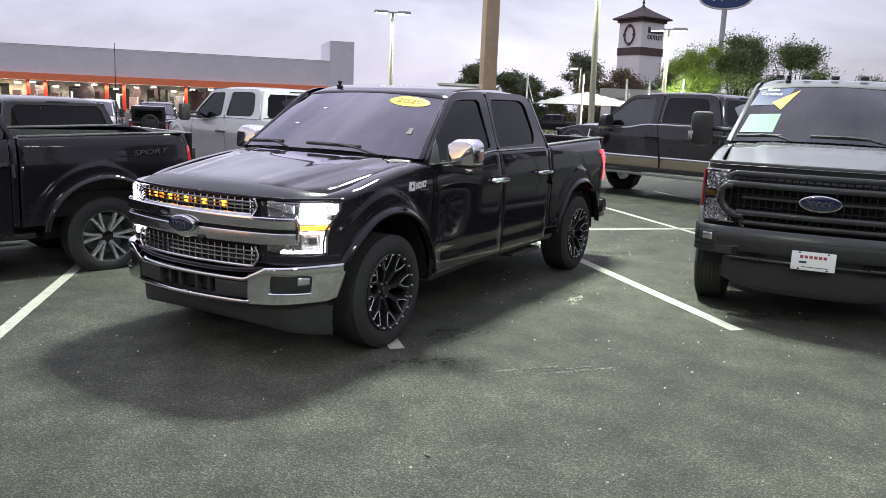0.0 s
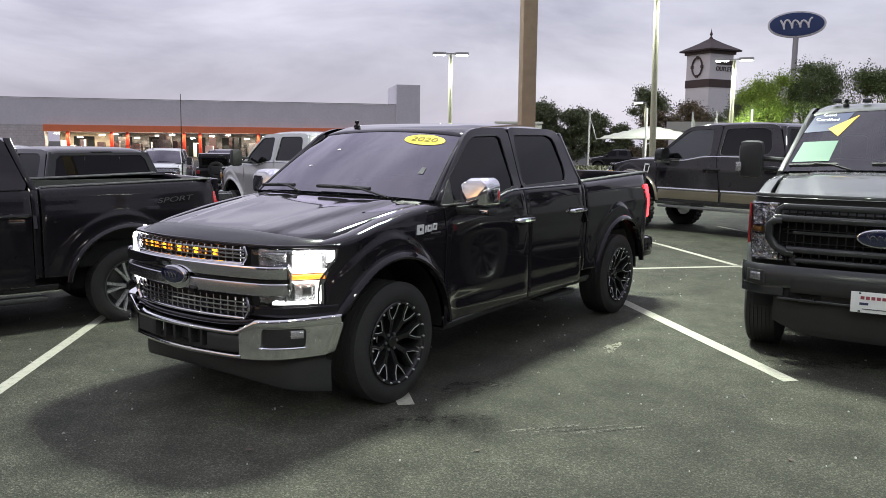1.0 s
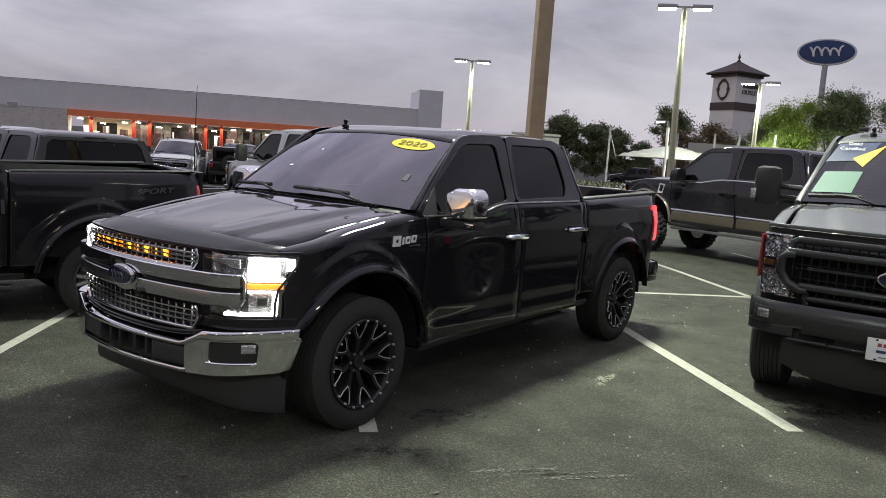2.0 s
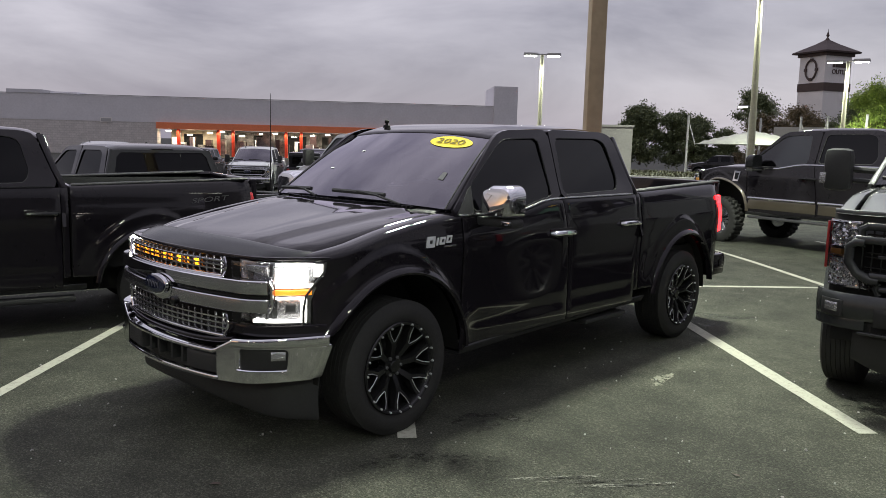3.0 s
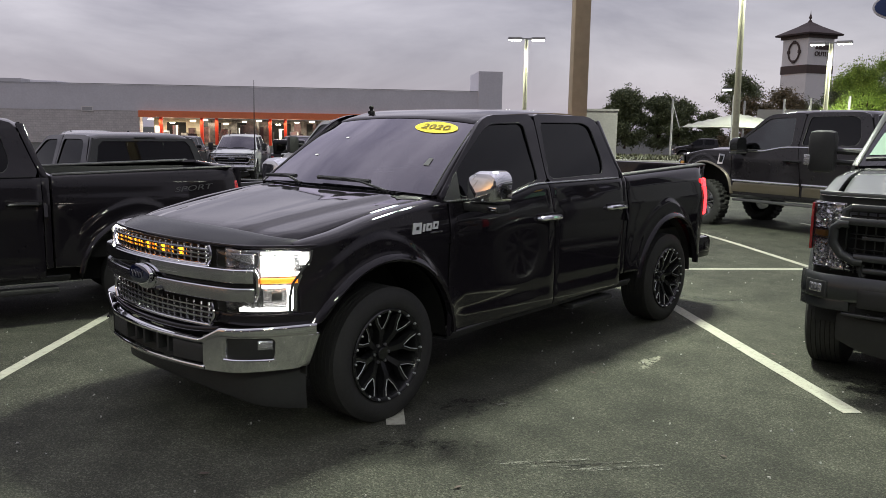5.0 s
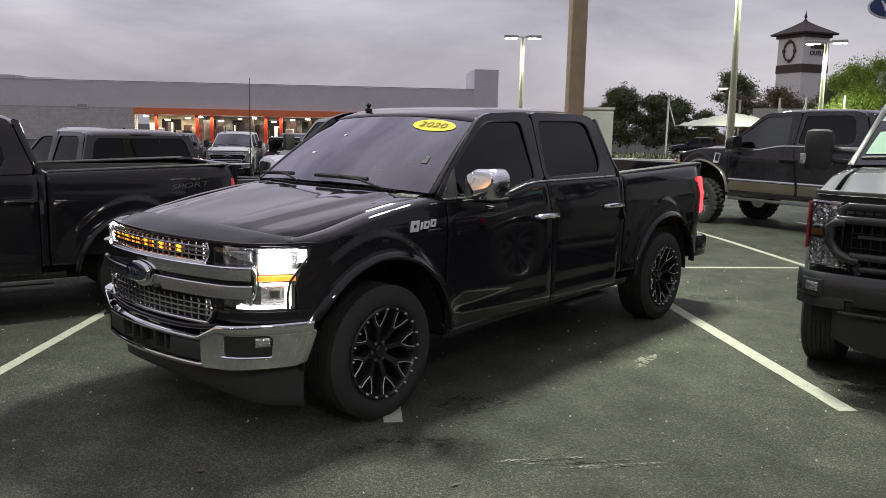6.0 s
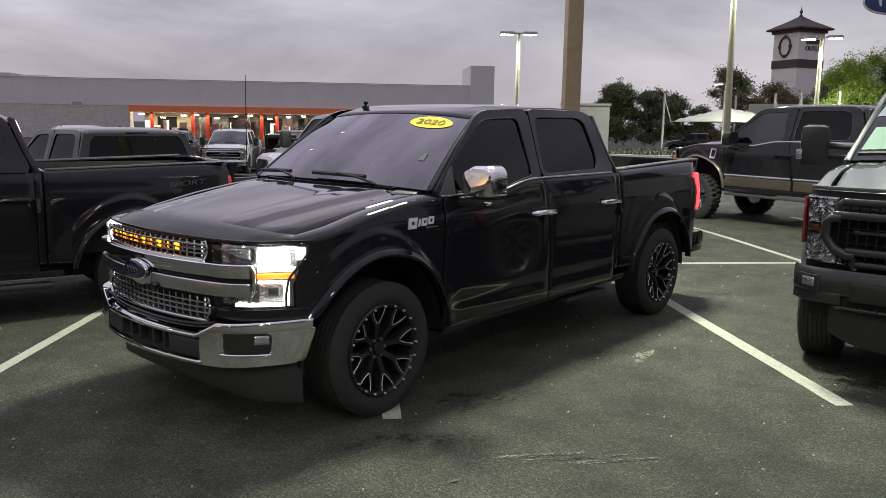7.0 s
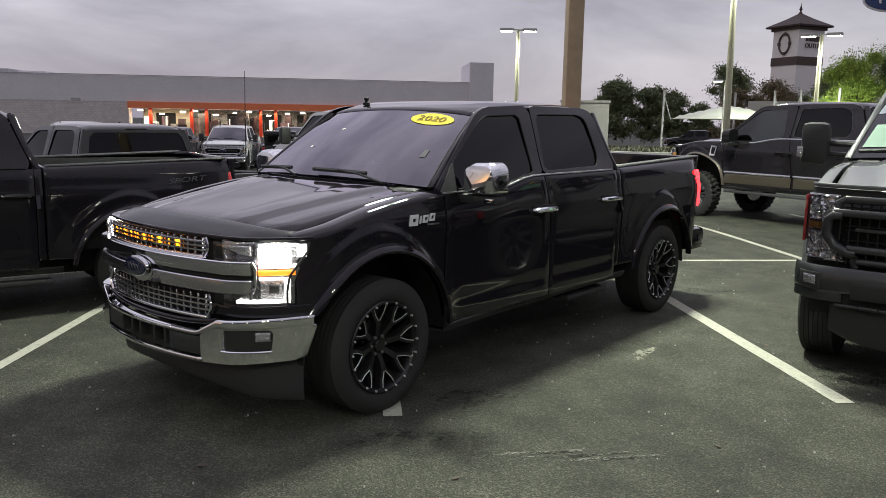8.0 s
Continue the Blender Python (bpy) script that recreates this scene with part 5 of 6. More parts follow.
    P("front_axle", add_tube(bmesh.new(), [(-0.72, 0, AXLE_Z), (0.72, 0, AXLE_Z)], 0.05, 8), M_DARK)
    P("rear_axle", add_tube(bmesh.new(), [(-0.72, WB, AXLE_Z), (0.72, WB, AXLE_Z)], 0.07, 8), M_DARK)
    if heavy:
        heavy_duty_front(ob, W, M_CHAR if mirror == "tow" and paint_mat is M_GREY else M_SATIN, None if paint_mat is M_GREY else M_CHROME)
    else:
        light_duty_front(ob, lit, deflector, W)
    NOSE["blunt"] = False
    return ob


# ---- the lot: bays run along y of the lot's own axes ----
LOT = pose(0, 0, 0, 0, 0, 46.9)


def lot(a, b, z=0.0):
    return LOT @ Vector((a, b, z))


def gz(x):
    """The lot falls gently away on one side."""
    t = min(60.0, max(0.0, -x - 0.5))
    return -0.024 * t * t / (t + 0.8)


bm = bmesh.new()
xs = [-1500, -300, -100] + [-60.5 + 2.5 * k for k in range(19)] + [-13 + 0.25 * k for k in range(57)] + [4, 10, 30, 100, 300, 1500]
ys = [-1500, -200, -60] + [-20 + 5 * k for k in range(17)] + [100, 200, 500, 1500]
add_grid(bm, [[(x, y, gz(x)) for x in xs] for y in ys])
tagged(link("ground", bm, M_ASPHALT), "dark worn asphalt car park with fine grit", "ground", "", "structure")


def line(name, a0, b0, a1, b1, w=0.10):
    d = Vector((a1 - a0, b1 - b0, 0))
    n = Vector((-d.y, d.x, 0)).normalized() * w / 2
    bm = bmesh.new()
    k = max(2, int(d.length / 0.12))
    rn = random.Random(int(a0 * 100 + b0 * 10))
    rows = []
    for i in range(k + 1):
        p = Vector((a0, b0, 0)) + d * i / k
        e, g = rn.uniform(-0.03, 0.03), rn.uniform(-0.03, 0.03)
        row = []
        for q in (p - n * (1 + e), p - n * 0.3, p + n * 0.3, p + n * (1 + g)):
            v = LOT @ q
            v.z = gz(v.x) + 0.005
            row.append(v)
        rows.append(row)
    add_grid(bm, rows)
    ob = link(name, bm, M_LINE, None, "", False)
    return tagged(ob, "worn white painted bay line on asphalt", "bay line", "bay lines", "structure")


line("bay_line_1", -2.13, -0.90, -1.82, 4.55)
line("bay_line_2", 0.72, -0.80, 0.72, 4.55, 0.115)
line("bay_line_3", 3.67, -0.73, 3.67, 4.55, 0.13)
line("bay_line_4", 6.50, -0.75, 6.50, 4.55)
line("bay_line_5", -4.86, -0.75, -4.86, 4.55)
line("bay_line_6", -7.7, -0.75, -7.7, 4.55)
line("bay_cross_line", -12.0, 4.58, 12.0, 4.58)
for i, a in enumerate((-7.7, -4.86, -2.02, 0.72, 3.67, 6.50, 9.3)):
    line("far_bay_line_%d" % (i + 1), a, 4.66, a, 10.0)

# grit, leaves and scraps on the asphalt
rnd = random.Random(4)
bm = bmesh.new()
for k in range(620):
    a, b = rnd.uniform(-4, 7), rnd.uniform(-4.5, 9)
    p = lot(a, b)
    s = rnd.uniform(0.002, 0.0075) if k % 7 else rnd.uniform(0.007, 0.010)
    m = Matrix.Translation((p.x, p.y, gz(p.x) + s * 0.4)) @ Euler((rnd.random() * 3, rnd.random() * 3, rnd.random() * 6)).to_matrix().to_4x4()
    add_box(bm, (-s, -s * 0.7, -s * 0.5), (s, s * 0.7, s * 0.5), 0.0, m)
tagged(link("gravel", bm, M_CONC, None, "", False), "pale loose grit scattered on the asphalt", "gravel", "", "stuff")
bm = bmesh.new()
leafpts = [(2.714, 0.908), (1.9, -0.4), (3.2, 0.4), (2.2, -1.4)]
for k in range(26):
    x, y = leafpts[k] if k < 4 else tuple(lot(rnd.uniform(-3, 6), rnd.uniform(-3, 8)))[:2]
    s = rnd.uniform(0.018, 0.032)
    r = rnd.uniform(0, 6.28)
    pts = []
    for q, w in ((0, -1), (0.45, -0.4), (0.4, 0.4), (0, 1.1), (-0.4, 0.4), (-0.45, -0.4)):
        pts.append((x + s * (q * math.cos(r) - w * math.sin(r)), y + s * (q * math.sin(r) + w * math.cos(r)), gz(x) + 0.007 + 0.008 * abs(q)))
    add_fan(bm, pts)
tagged(link("fallen_leaves", bm, M_BROWN, None, "", False), "dry brown leaves lying on the asphalt", "leaf litter", "", "stuff")

# ---- vehicles ----
hero = pickup("glossy black crew-cab pickup with headlights and amber grille lamps lit", pose(0, 0, 0), M_BLACK, lit=True, wheel="milled", mirror="chrome", deflector=True)
left_truck = pickup("black crew-cab pickup with machined alloy wheels parked beside", pose(-4.80, -2.80, -0.10, 0, 0, -16), M_BLACK, wheel="alloy")
grey_truck = pickup("grey heavy-duty pickup facing out, dark grille and white dealer plate", pose(3.42, 3.64, 0.0, 0, 0, 5.2) @ Matrix.Diagonal((1.0, 1.01, 1.015, 1)), M_GREY, heavy=True, wheel="alloy_dark", mirror="tow", clear=True)
far_truck = pickup("black heavy-duty pickup with bronze lower body and mud tyres", pose(-1.95, 13.03, -0.05, 0, 0, -107.2) @ Matrix.Diagonal((1.01, 1.01, 1.04, 1)), M_BLACK, lower=M_TAN, heavy=True, wheel="mud", mirror="black", clear=True, lower_label="bronze two-tone lower band")
back_truck = pickup("dark grey crew-cab pickup seen from behind", pose(-9.40, 2.57, -0.34, 0, 0, -91.5) @ Matrix.Diagonal((1, 1, 1.03, 1)), M_DGREY, wheel="steel", drop=0.13)
silver_truck = pickup("silver heavy-duty pickup parked across the row", pose(-9.97, 8.8, gz(-10), 0, 0, -105), M_SILVER, heavy=True, wheel="steel", mirror="tow")
white_truck = pickup("white heavy-duty pickup far across the lot", pose(-27.4, 17.7, gz(-27.6) - 0.15, 0, 0, 47), M_WHITE, heavy=True, wheel="steel", mirror="tow")

# Two unseen trucks past the grey one, added to darken the doors' reflections.
copy_thing(left_truck, pose(7.0, 4.2, 0, 0, 0, 6))
copy_thing(left_truck, pose(10.4, 4.8, 0, 0, 0, 4))

white_b = copy_thing(white_truck, pose(-30.5, 11.6, gz(-30.5), 0, 0, 47))
copy_thing(back_truck, pose(-29.0, 22.5, gz(-29), 0, 0, 47))
copy_thing(back_truck, pose(-33.5, 18.0, gz(-33), 0, 0, 45))
copy_thing(back_truck, pose(-26.1, 62.0, gz(-26.1), 0, 0, -72))


def suv(label, m, paint_mat):
    """A boxy off-roader with its spare wheel on the tailgate, seen from behind; tail towards -y."""
    ob = thing("off_roader", label, "car", "", "", m)
    part("body", box((-0.88, -1.9, 0.55), (0.88, 2.0, 1.15), 0.09), paint_mat, ob)
    part("cabin", box((-0.76, -1.85, 1.12), (0.76, 0.7, 1.82), 0.08), paint_mat, ob)
    part("rear_window", box((-0.58, -1.875, 1.28), (0.58, -1.84, 1.70), 0.02), M_TINT, ob)
    for s in (-1, 1):
        part("side_window", box((min(s * 0.765, s * 0.75), -1.6, 1.26), (max(s * 0.765, s * 0.775), 0.4, 1.68), 0.01), M_TINT, ob)
        part("tail_lamp", box((s * 0.78 - 0.07, -1.93, 0.85), (s * 0.78 + 0.07, -1.88, 1.05), 0.015), M_REDLENS, ob)
        for y in (-1.25, 1.35):
            wheel_alloy("wheel", ob, (s * 0.80, y, 0.40), s, 0, M_STEEL)
    sp = part("spare_wheel", tyre_mesh(0.40, 0.25, 0.24), M_RUBBER, ob, "spare wheel on the tailgate")
    sp.matrix_local = Matrix.Translation((0.05, -2.03, 1.05)) @ Matrix.Rotation(radians(90), 4, 'Z')
    part("spare_cover", box((-0.2, -2.16, 0.85), (0.3, -2.12, 1.25), 0.02), M_PLASTIC, ob)
    part("rear_bumper", box((-0.85, -2.05, 0.5), (0.85, -1.88, 0.66), 0.04), M_PLASTIC, ob)
    return ob


suv("dark boxy off-roader with a spare wheel on its tailgate", pose(-28.2, 21.4, gz(-28.2), 0, 0, 52), M_DGREY)

# ---- stickers, badges and plates ----
def screen(x, f):
    """A place on the windshield: x across, f up the glass."""
    return Vector((x * (0.902 - 0.172 * f) / 0.80, 0.40 + 0.058 * (x / 0.8) ** 2 + (0.70 - 0.036 * (x / 0.8) ** 2) * f, 1.355 + 0.02 * (1 - (x / 0.8) ** 2) + (0.50 - 0.02 * (x / 0.8) ** 2) * f + 0.02 * math.sin(math.pi * f)))


def on_screen(pts, lift):
    n = (screen(0.5, 0.6) - screen(0.4, 0.6)).cross(screen(0.4, 0.7) - screen(0.4, 0.6)).normalized()
    n = n if n.z > 0 else -n
    return [screen(x, f) + n * lift for x, f in pts]


bm = add_fan(bmesh.new(), on_screen([(0.475 + 0.205 * math.cos(2 * math.pi * k / 40), 0.825 + 0.088 * math.sin(2 * math.pi * k / 40)) for k in range(40)], 0.004))
st = part("year_sticker", bm, M_YELLOW, hero, "yellow oval year sticker")
e1 = (screen(0.60, 0.845) - screen(0.39, 0.845)).normalized()
e2 = (screen(0.495, 0.92) - screen(0.495, 0.77)).normalized()
e3 = e1.cross(e2).normalized()
e2 = e3.cross(e1)
c = screen(0.475, 0.825) + e3 * 0.006
words("year_text", "2020", 0.112, M_OLIVE, st, Matrix(((e1.x * 1.15, e2.x * 0.75, e3.x, c.x), (e1.y * 1.15, e2.y * 0.75, e3.y, c.y), (e1.z * 1.15, e2.z * 0.75, e3.z, c.z), (0, 0, 0, 1))) @ pose(0, 0, 0))
bm = add_fan(bmesh.new(), on_screen([(0.61, 0.31), (0.655, 0.31), (0.655, 0.40), (0.62, 0.40)], 0.004))
part("small_sticker", bm, M_DECAL, hero, "small pale windshield sticker")
for x, f in ((-0.50, 0.36), (-0.36, 0.62)):
    bm = add_fan(bmesh.new(), on_screen([(x, f), (x + 0.03, f - 0.008), (x + 0.05, f + 0.008), (x + 0.012, f + 0.014)], 0.003))
    part("glass_chip", bm, M_VINYLW, hero, "small pale mark on the glass")


for y0, w, h, hollow in ((0.196, 0.072, 0.066, 0.42), (0.286, 0.012, 0.046, 0.0), (0.314, 0.046, 0.046, 0.52), (0.376, 0.046, 0.046, 0.56)):
    z0 = 1.136 + 0.10 * (y0 - 0.20)
    pts = [(y0, z0), (y0 + w, z0), (y0 + w + 0.016, z0 + h), (y0 + 0.016, z0 + h)]
    cy, cz = sum(q[0] for q in pts) / 4, sum(q[1] for q in pts) / 4
    inn = [(cy + (y - cy) * hollow + 0.002, cz + (z - cz) * hollow * 0.8) for y, z in pts]
    part("badge", ring_panel(pts, inn, lambda y, z, d: Vector((side_x(y, z) + 0.010 - d, y, z)), 0.008), M_BADGE, hero, "bright model badge")
bm = box((side_x(0.42, 1.13), 0.36, 1.128), (side_x(0.42, 1.13) + 0.006, 0.47, 1.138), 0.001)
part("badge", bm, M_SATIN, hero, "small trim badge")
words("decal", "SPORT", 0.085, M_DECAL, left_truck, Matrix(((0, 0, 1, side_x(4.15, 1.26) + 0.006), (1.42, 0.30, 0, 4.15), (0.12, 0.86, 0, 1.262), (0, 0, 0, 1))), "grey bedside decal lettering")

# grey truck: plate, glass stickers, hood marks, roof markers
def gs(x, f):
    v = screen(x, f)
    return Vector((v.x, v.y - 0.15 * math.exp(-(v.y / 0.75) ** 2), 0.45 + (v.z - 0.45) * 1.17))


def on_gs(pts, lift):
    n = Vector((0, -0.60, 0.80))
    return [gs(x, f) + n * lift for x, f in pts]


def glass_sheet(quad, lift, n=6):
    """A sticker that follows the curve of the glass."""
    (ax, af), (bx, bf), (cx, cf), (dx, df) = quad
    rows = []
    for i in range(n + 1):
        u = i / n
        row = []
        for j in range(n + 1):
            v = j / n
            x = (ax * (1 - v) + bx * v) * (1 - u) + (dx * (1 - v) + cx * v) * u
            f = (af * (1 - v) + bf * v) * (1 - u) + (df * (1 - v) + cf * v) * u
            row.append(on_gs([(x, f)], lift)[0])
        rows.append(row)
    bm = bmesh.new()
    add_grid(bm, rows)
    return bm


part("glass_sticker", glass_sheet([(-0.76, 0.13), (-0.47, 0.13), (-0.45, 0.43), (-0.745, 0.43)], 0.004), M_PAPER, grey_truck, "pale green price sheet behind the glass")
part("glass_sticker", glass_sheet([(-0.79, 0.60), (-0.48, 0.60), (-0.40, 0.93), (-0.77, 0.93)], 0.003), M_VINYLN, grey_truck, "navy certified sticker")
part("glass_sticker", glass_sheet([(-0.58, 0.64), (-0.46, 0.755), (-0.34, 0.87), (-0.47, 0.50)], 0.006), M_GOLD, grey_truck, "yellow wedge sticker")
e1, e2, e3 = Vector((1, 0, 0)), Vector((0, 0.78, 0.62)).normalized(), Vector((0, -0.62, 0.78)).normalized()
for t_, f in (("Gold", 0.88), ("Certified", 0.79)):
    c = gs(-0.62, f) + e3 * 0.022
    words("sticker_text", t_, 0.058, M_VINYLW, grey_truck, Matrix(((e1.x, e2.x, e3.x, c.x), (e1.y, e2.y, e3.y, c.y), (e1.z, e2.z, e3.z, c.z), (0, 0, 0, 1))))
yp = nose_y(0) - 0.115
pb = part("front_plate", box((-0.17, yp, 0.52), (0.17, yp + 0.012, 0.675), 0.004), M_PLATE, grey_truck, "white dealer plate")
for k, (x0, x1, z0, z1, mt) in enumerate([(-0.105 + 0.036 * q, -0.079 + 0.036 * q, 0.620, 0.644, M_REDINK) for q in range(6)] + [(-0.11, -0.05, 0.578, 0.596, M_VINYLN), (-0.09, 0.12, 0.545, 0.551, M_DECAL)]):
    part("plate_bar", box((x0, yp - 0.003, z0), (x1, yp + 0.002, z1), 0.0), mt, pb)
for x in (-0.11, 0.11):
    for z in (0.53, 0.665):
        part("plate_screw", box((x - 0.008, yp - 0.004, z - 0.006), (x + 0.008, yp + 0.002, z + 0.006), 0.002), M_INK, pb)
for k in range(9):
    x = -0.42 + 0.105 * k
    y = nose_y(x) + 0.23
    z = 0.45 + (hood_z(x, y) - 0.45) * 1.17 + 0.05
    part("hood_letter_bar", box((x - 0.036, y - 0.012, z - 0.012), (x + 0.036, y + 0.035, z + 0.004), 0.002), M_GREY, grey_truck)
for x in (-0.55, -0.28, 0.0, 0.28, 0.55):
    part("roof_marker", box((x - 0.04, 1.24, 2.175), (x + 0.04, 1.34, 2.215), 0.012), M_CHAR, grey_truck, "small roof marker lamp")

# pale scuffs and dark blotches on the asphalt
def stain(name, colour, cover, rough=0.85, scale=18.0):
    """A thin film, pale and dusty or plain dark, broken up by the stone beneath it."""
    m = mat(name, colour, rough, vary=0.3, scale=14)
    n, l = m.node_tree.nodes, m.node_tree.links
    co = n.new("ShaderNodeTexCoord")
    t = n.new("ShaderNodeTexNoise")
    t.inputs["Scale"].default_value, t.inputs["Detail"].default_value, t.inputs["Roughness"].default_value = scale, 8, 0.75
    r = n.new("ShaderNodeMapRange")
    r.inputs["From Min"].default_value, r.inputs["From Max"].default_value = 0.62 - 0.3 * cover, 0.78 - 0.3 * cover
    clear = n.new("ShaderNodeBsdfTransparent")
    mix = n.new("ShaderNodeMixShader")
    l.new(co.outputs["Object"], t.inputs["Vector"])
    l.new(t.outputs["Fac"], r.inputs["Value"])
    l.new(r.outputs[0], mix.inputs[0])
    l.new(clear.outputs[0], mix.inputs[1])
    l.new(n["Principled BSDF"].outputs[0], mix.inputs[2])
    l.new(mix.outputs[0], n["Material Output"].inputs["Surface"])
    return m


M_SCUFF = stain("pale_scuff", (0.17, 0.17, 0.135), 0.85)
M_SCRAPE = stain("pale_scrape", (0.21, 0.21, 0.18), 0.72, scale=60.0)
M_BLOTCH = stain("dark_blotch", (0.014, 0.014, 0.013), 0.42, 0.45, 9.0)


def blot(name, x, y, rx, ry, turn, material, label, seed, n=36):
    rn = random.Random(seed)
    q = radians(turn)
    bm = bmesh.new()
    pts = []
    for k in range(n):
        a = 2 * math.pi * k / n
        r = 1 + 0.28 * math.sin(3 * a + seed) + 0.2 * rn.uniform(-1, 1)
        px_, py_ = rx * r * math.cos(a), ry * r * math.sin(a)
        X, Y = x + px_ * math.cos(q) - py_ * math.sin(q), y + px_ * math.sin(q) + py_ * math.cos(q)
        pts.append((X, Y, gz(X) + 0.0035))
    add_fan(bm, pts)
    return tagged(link(name, bm, material, None, "", False), label, "stain", "", "structure")


blot("scuff_1", 1.545, 2.29, 0.17, 0.055, 100, M_SCUFF, "pale dried smear on the asphalt", 3)
for k in range(9):
    blot("scuff_%d" % (k + 2), 1.98 + 0.055 * k, 0.10 + 0.035 * k + 0.03 * (k % 3), 0.20, 0.012, 48 + 3 * (k % 3), M_SCRAPE, "thin pale scrape on the asphalt", k + 9)
# five dark, noise-broken blotches near the two trucks
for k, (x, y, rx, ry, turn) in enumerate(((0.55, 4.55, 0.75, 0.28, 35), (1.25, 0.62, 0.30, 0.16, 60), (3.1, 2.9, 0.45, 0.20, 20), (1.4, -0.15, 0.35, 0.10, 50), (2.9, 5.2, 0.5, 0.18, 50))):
    blot("oil_stain_%d" % (k + 1), x, y, rx, ry, turn, M_BLOTCH, "dark broken blotch on the asphalt", k + 31)

# ---- lamp posts ----
def lamp_head(bm_house, bm_lens, c, d, tilt=0.0):
    """A flat shoebox head reaching out from c along d."""
    d = Vector(d).normalized()
    n = Vector((-d.y, d.x, 0))
    m = Matrix((( d.x, n.x, 0, c[0]), (d.y, n.y, 0, c[1]), (0, 0, 1, c[2]), (0, 0, 0, 1)))
    add_box(bm_house, (0.22, -0.17, -0.03), (0.86, 0.17, 0.10), 0.03, m)
    add_box(bm_house, (0.0, -0.03, 0.0), (0.24, 0.03, 0.06), 0.0, m)
    add_box(bm_lens, (0.27, -0.145, -0.060), (0.82, 0.145, -0.026), 0.0, m)


def lamp_post(x, y, h, r, turn, heads=2, material=None, square=False, lean=(0, 0), watts=0, group="lot lamp posts"):
    ob = thing("street_lamp", "lot lamp post with flat lit heads, on a concrete base", "street lamp", group, "", pose(x, y, 0))
    top = Vector((lean[0], lean[1], h))
    if square:
        bm = bmesh.new()
        rr = []
        for f in (0, 1):
            c = Vector((0, 0, 0.5)).lerp(top, f)
            w = r * (1 - 0.1 * f)
            q = radians(turn)
            rr.append([c + Vector((w * (a * math.cos(q) - b * math.sin(q)), w * (a * math.sin(q) + b * math.cos(q)), 0)) for a, b in rounded([(-1, -1), (1, -1), (1, 1), (-1, 1)], 0.16, 2)])
        vs = add_grid(bm, rr, True)
        bm.faces.new(vs[-1])
    else:
        bm = tube([(0, 0, 0.3), top * 0.5 + Vector((0, 0, 0.15)), top], [r, r * 0.85, r * 0.7], 16)
    part("pole", bm, material or M_POLEG, ob)
    part("base", add_lathe(bmesh.new(), [(0.0, 0.6), (0.26, 0.6), (0.30, 0.56), (0.30, 0.0)], 24, Matrix.Rotation(-math.pi / 2, 4, 'Y')), M_CONC, ob, "round concrete base")
    for k in range(heads):
        a = radians(turn + 360.0 * k / heads)
        b1, b2 = bmesh.new(), bmesh.new()
        lamp_head(b1, b2, top, (math.cos(a), math.sin(a), 0))
        hd = part("lamp_head", b1, M_HEADBOX, ob)
        part("lamp_lens", b2, M_LED, hd, "lit greenish-white lens")
        if watts:
            p = Vector((x, y, 0)) + top + Vector((math.cos(a) * 0.55, math.sin(a) * 0.55, -0.12))
            spot("lot_light", p, p + Vector((math.cos(a) * 0.25, math.sin(a) * 0.25, -1)), watts)
    return ob


lamp_post(-1.05, 5.20, 8.6, 0.10, 46.9, 2, M_POLE, True, watts=3500)
lamp_post(-5.72, 21.92, 6.85, 0.115, 25, 2, lean=(-0.10, 0), watts=1500)
lamp_post(-18.1, 27.45, 6.0, 0.11, 40, 2, watts=2600)
lamp_post(-6.98, 35.13, 5.85, 0.11, 10, 2, watts=4000)
lamp_post(-18.12, 52.37, 4.9, 0.11, 212, 1, watts=300)
# the row behind the camera
lamp_post(12.0, -7.5, 8.6, 0.14, 46.9, 2, M_POLE, True, watts=1500)
lamp_post(3.0, -17.0, 8.6, 0.14, 46.9, 2, M_POLE, True, watts=1500)

for x, y in ((21.0, 0.5), (-7.0, -26.0), (-18.0, -18.0), (30.0, 12.0)):
    lamp_post(x, y, 8.6, 0.14, 46.9, 2, M_POLE, True)

# ---- home store across the road ----
SB = 135.0


def lbox(name, lo, hi, material, parent, label="", bevel=0.0):
    return part(name, box(lo, hi, bevel), material, parent, label, False)


store = thing("store_building", "long grey flat-roofed store with an orange entrance band", "building", "", "", LOT)
lbox("wall_upper", (-140, SB, 4.15), (18.9, SB + 60, 8.45), M_STOREG, store, "grey panel wall")
lbox("corner_tower", (18.9, SB - 0.6, -1.5), (23.1, SB + 12, 12.0), M_STOREG, store, "grey corner tower")
lbox("wall_block", (-140, SB + 0.04, -1.5), (-39.3, SB + 2, 4.15), M_STOREB, store, "tan concrete block wall")
lbox("orange_band", (-39.3, SB - 0.5, 3.13), (18.9, SB + 1.0, 4.22), M_ORANGE, store, "orange band over the entrance")
lbox("soffit", (-39.6, SB, 3.15), (18.9, SB + 9.0, 3.25), M_TAN_WALL, store)
lbox("entrance_back_wall", (-39.3, SB + 9, -1.5), (-30.5, SB + 9.4, 3.13), M_TAN_WALL, store)
lbox("entrance_back_wall", (-30.5, SB + 9, -1.5), (18.9, SB + 9.4, 3.13), M_STOCK, store)
lbox("roof_coping", (-140, SB - 0.1, 8.5), (18.9, SB + 0.4, 8.62), M_HEADBOX, store)
lbox("vent", (-48.8, SB - 0.08, 3.95), (-46.8, SB, 4.8), M_STUCCO, store)
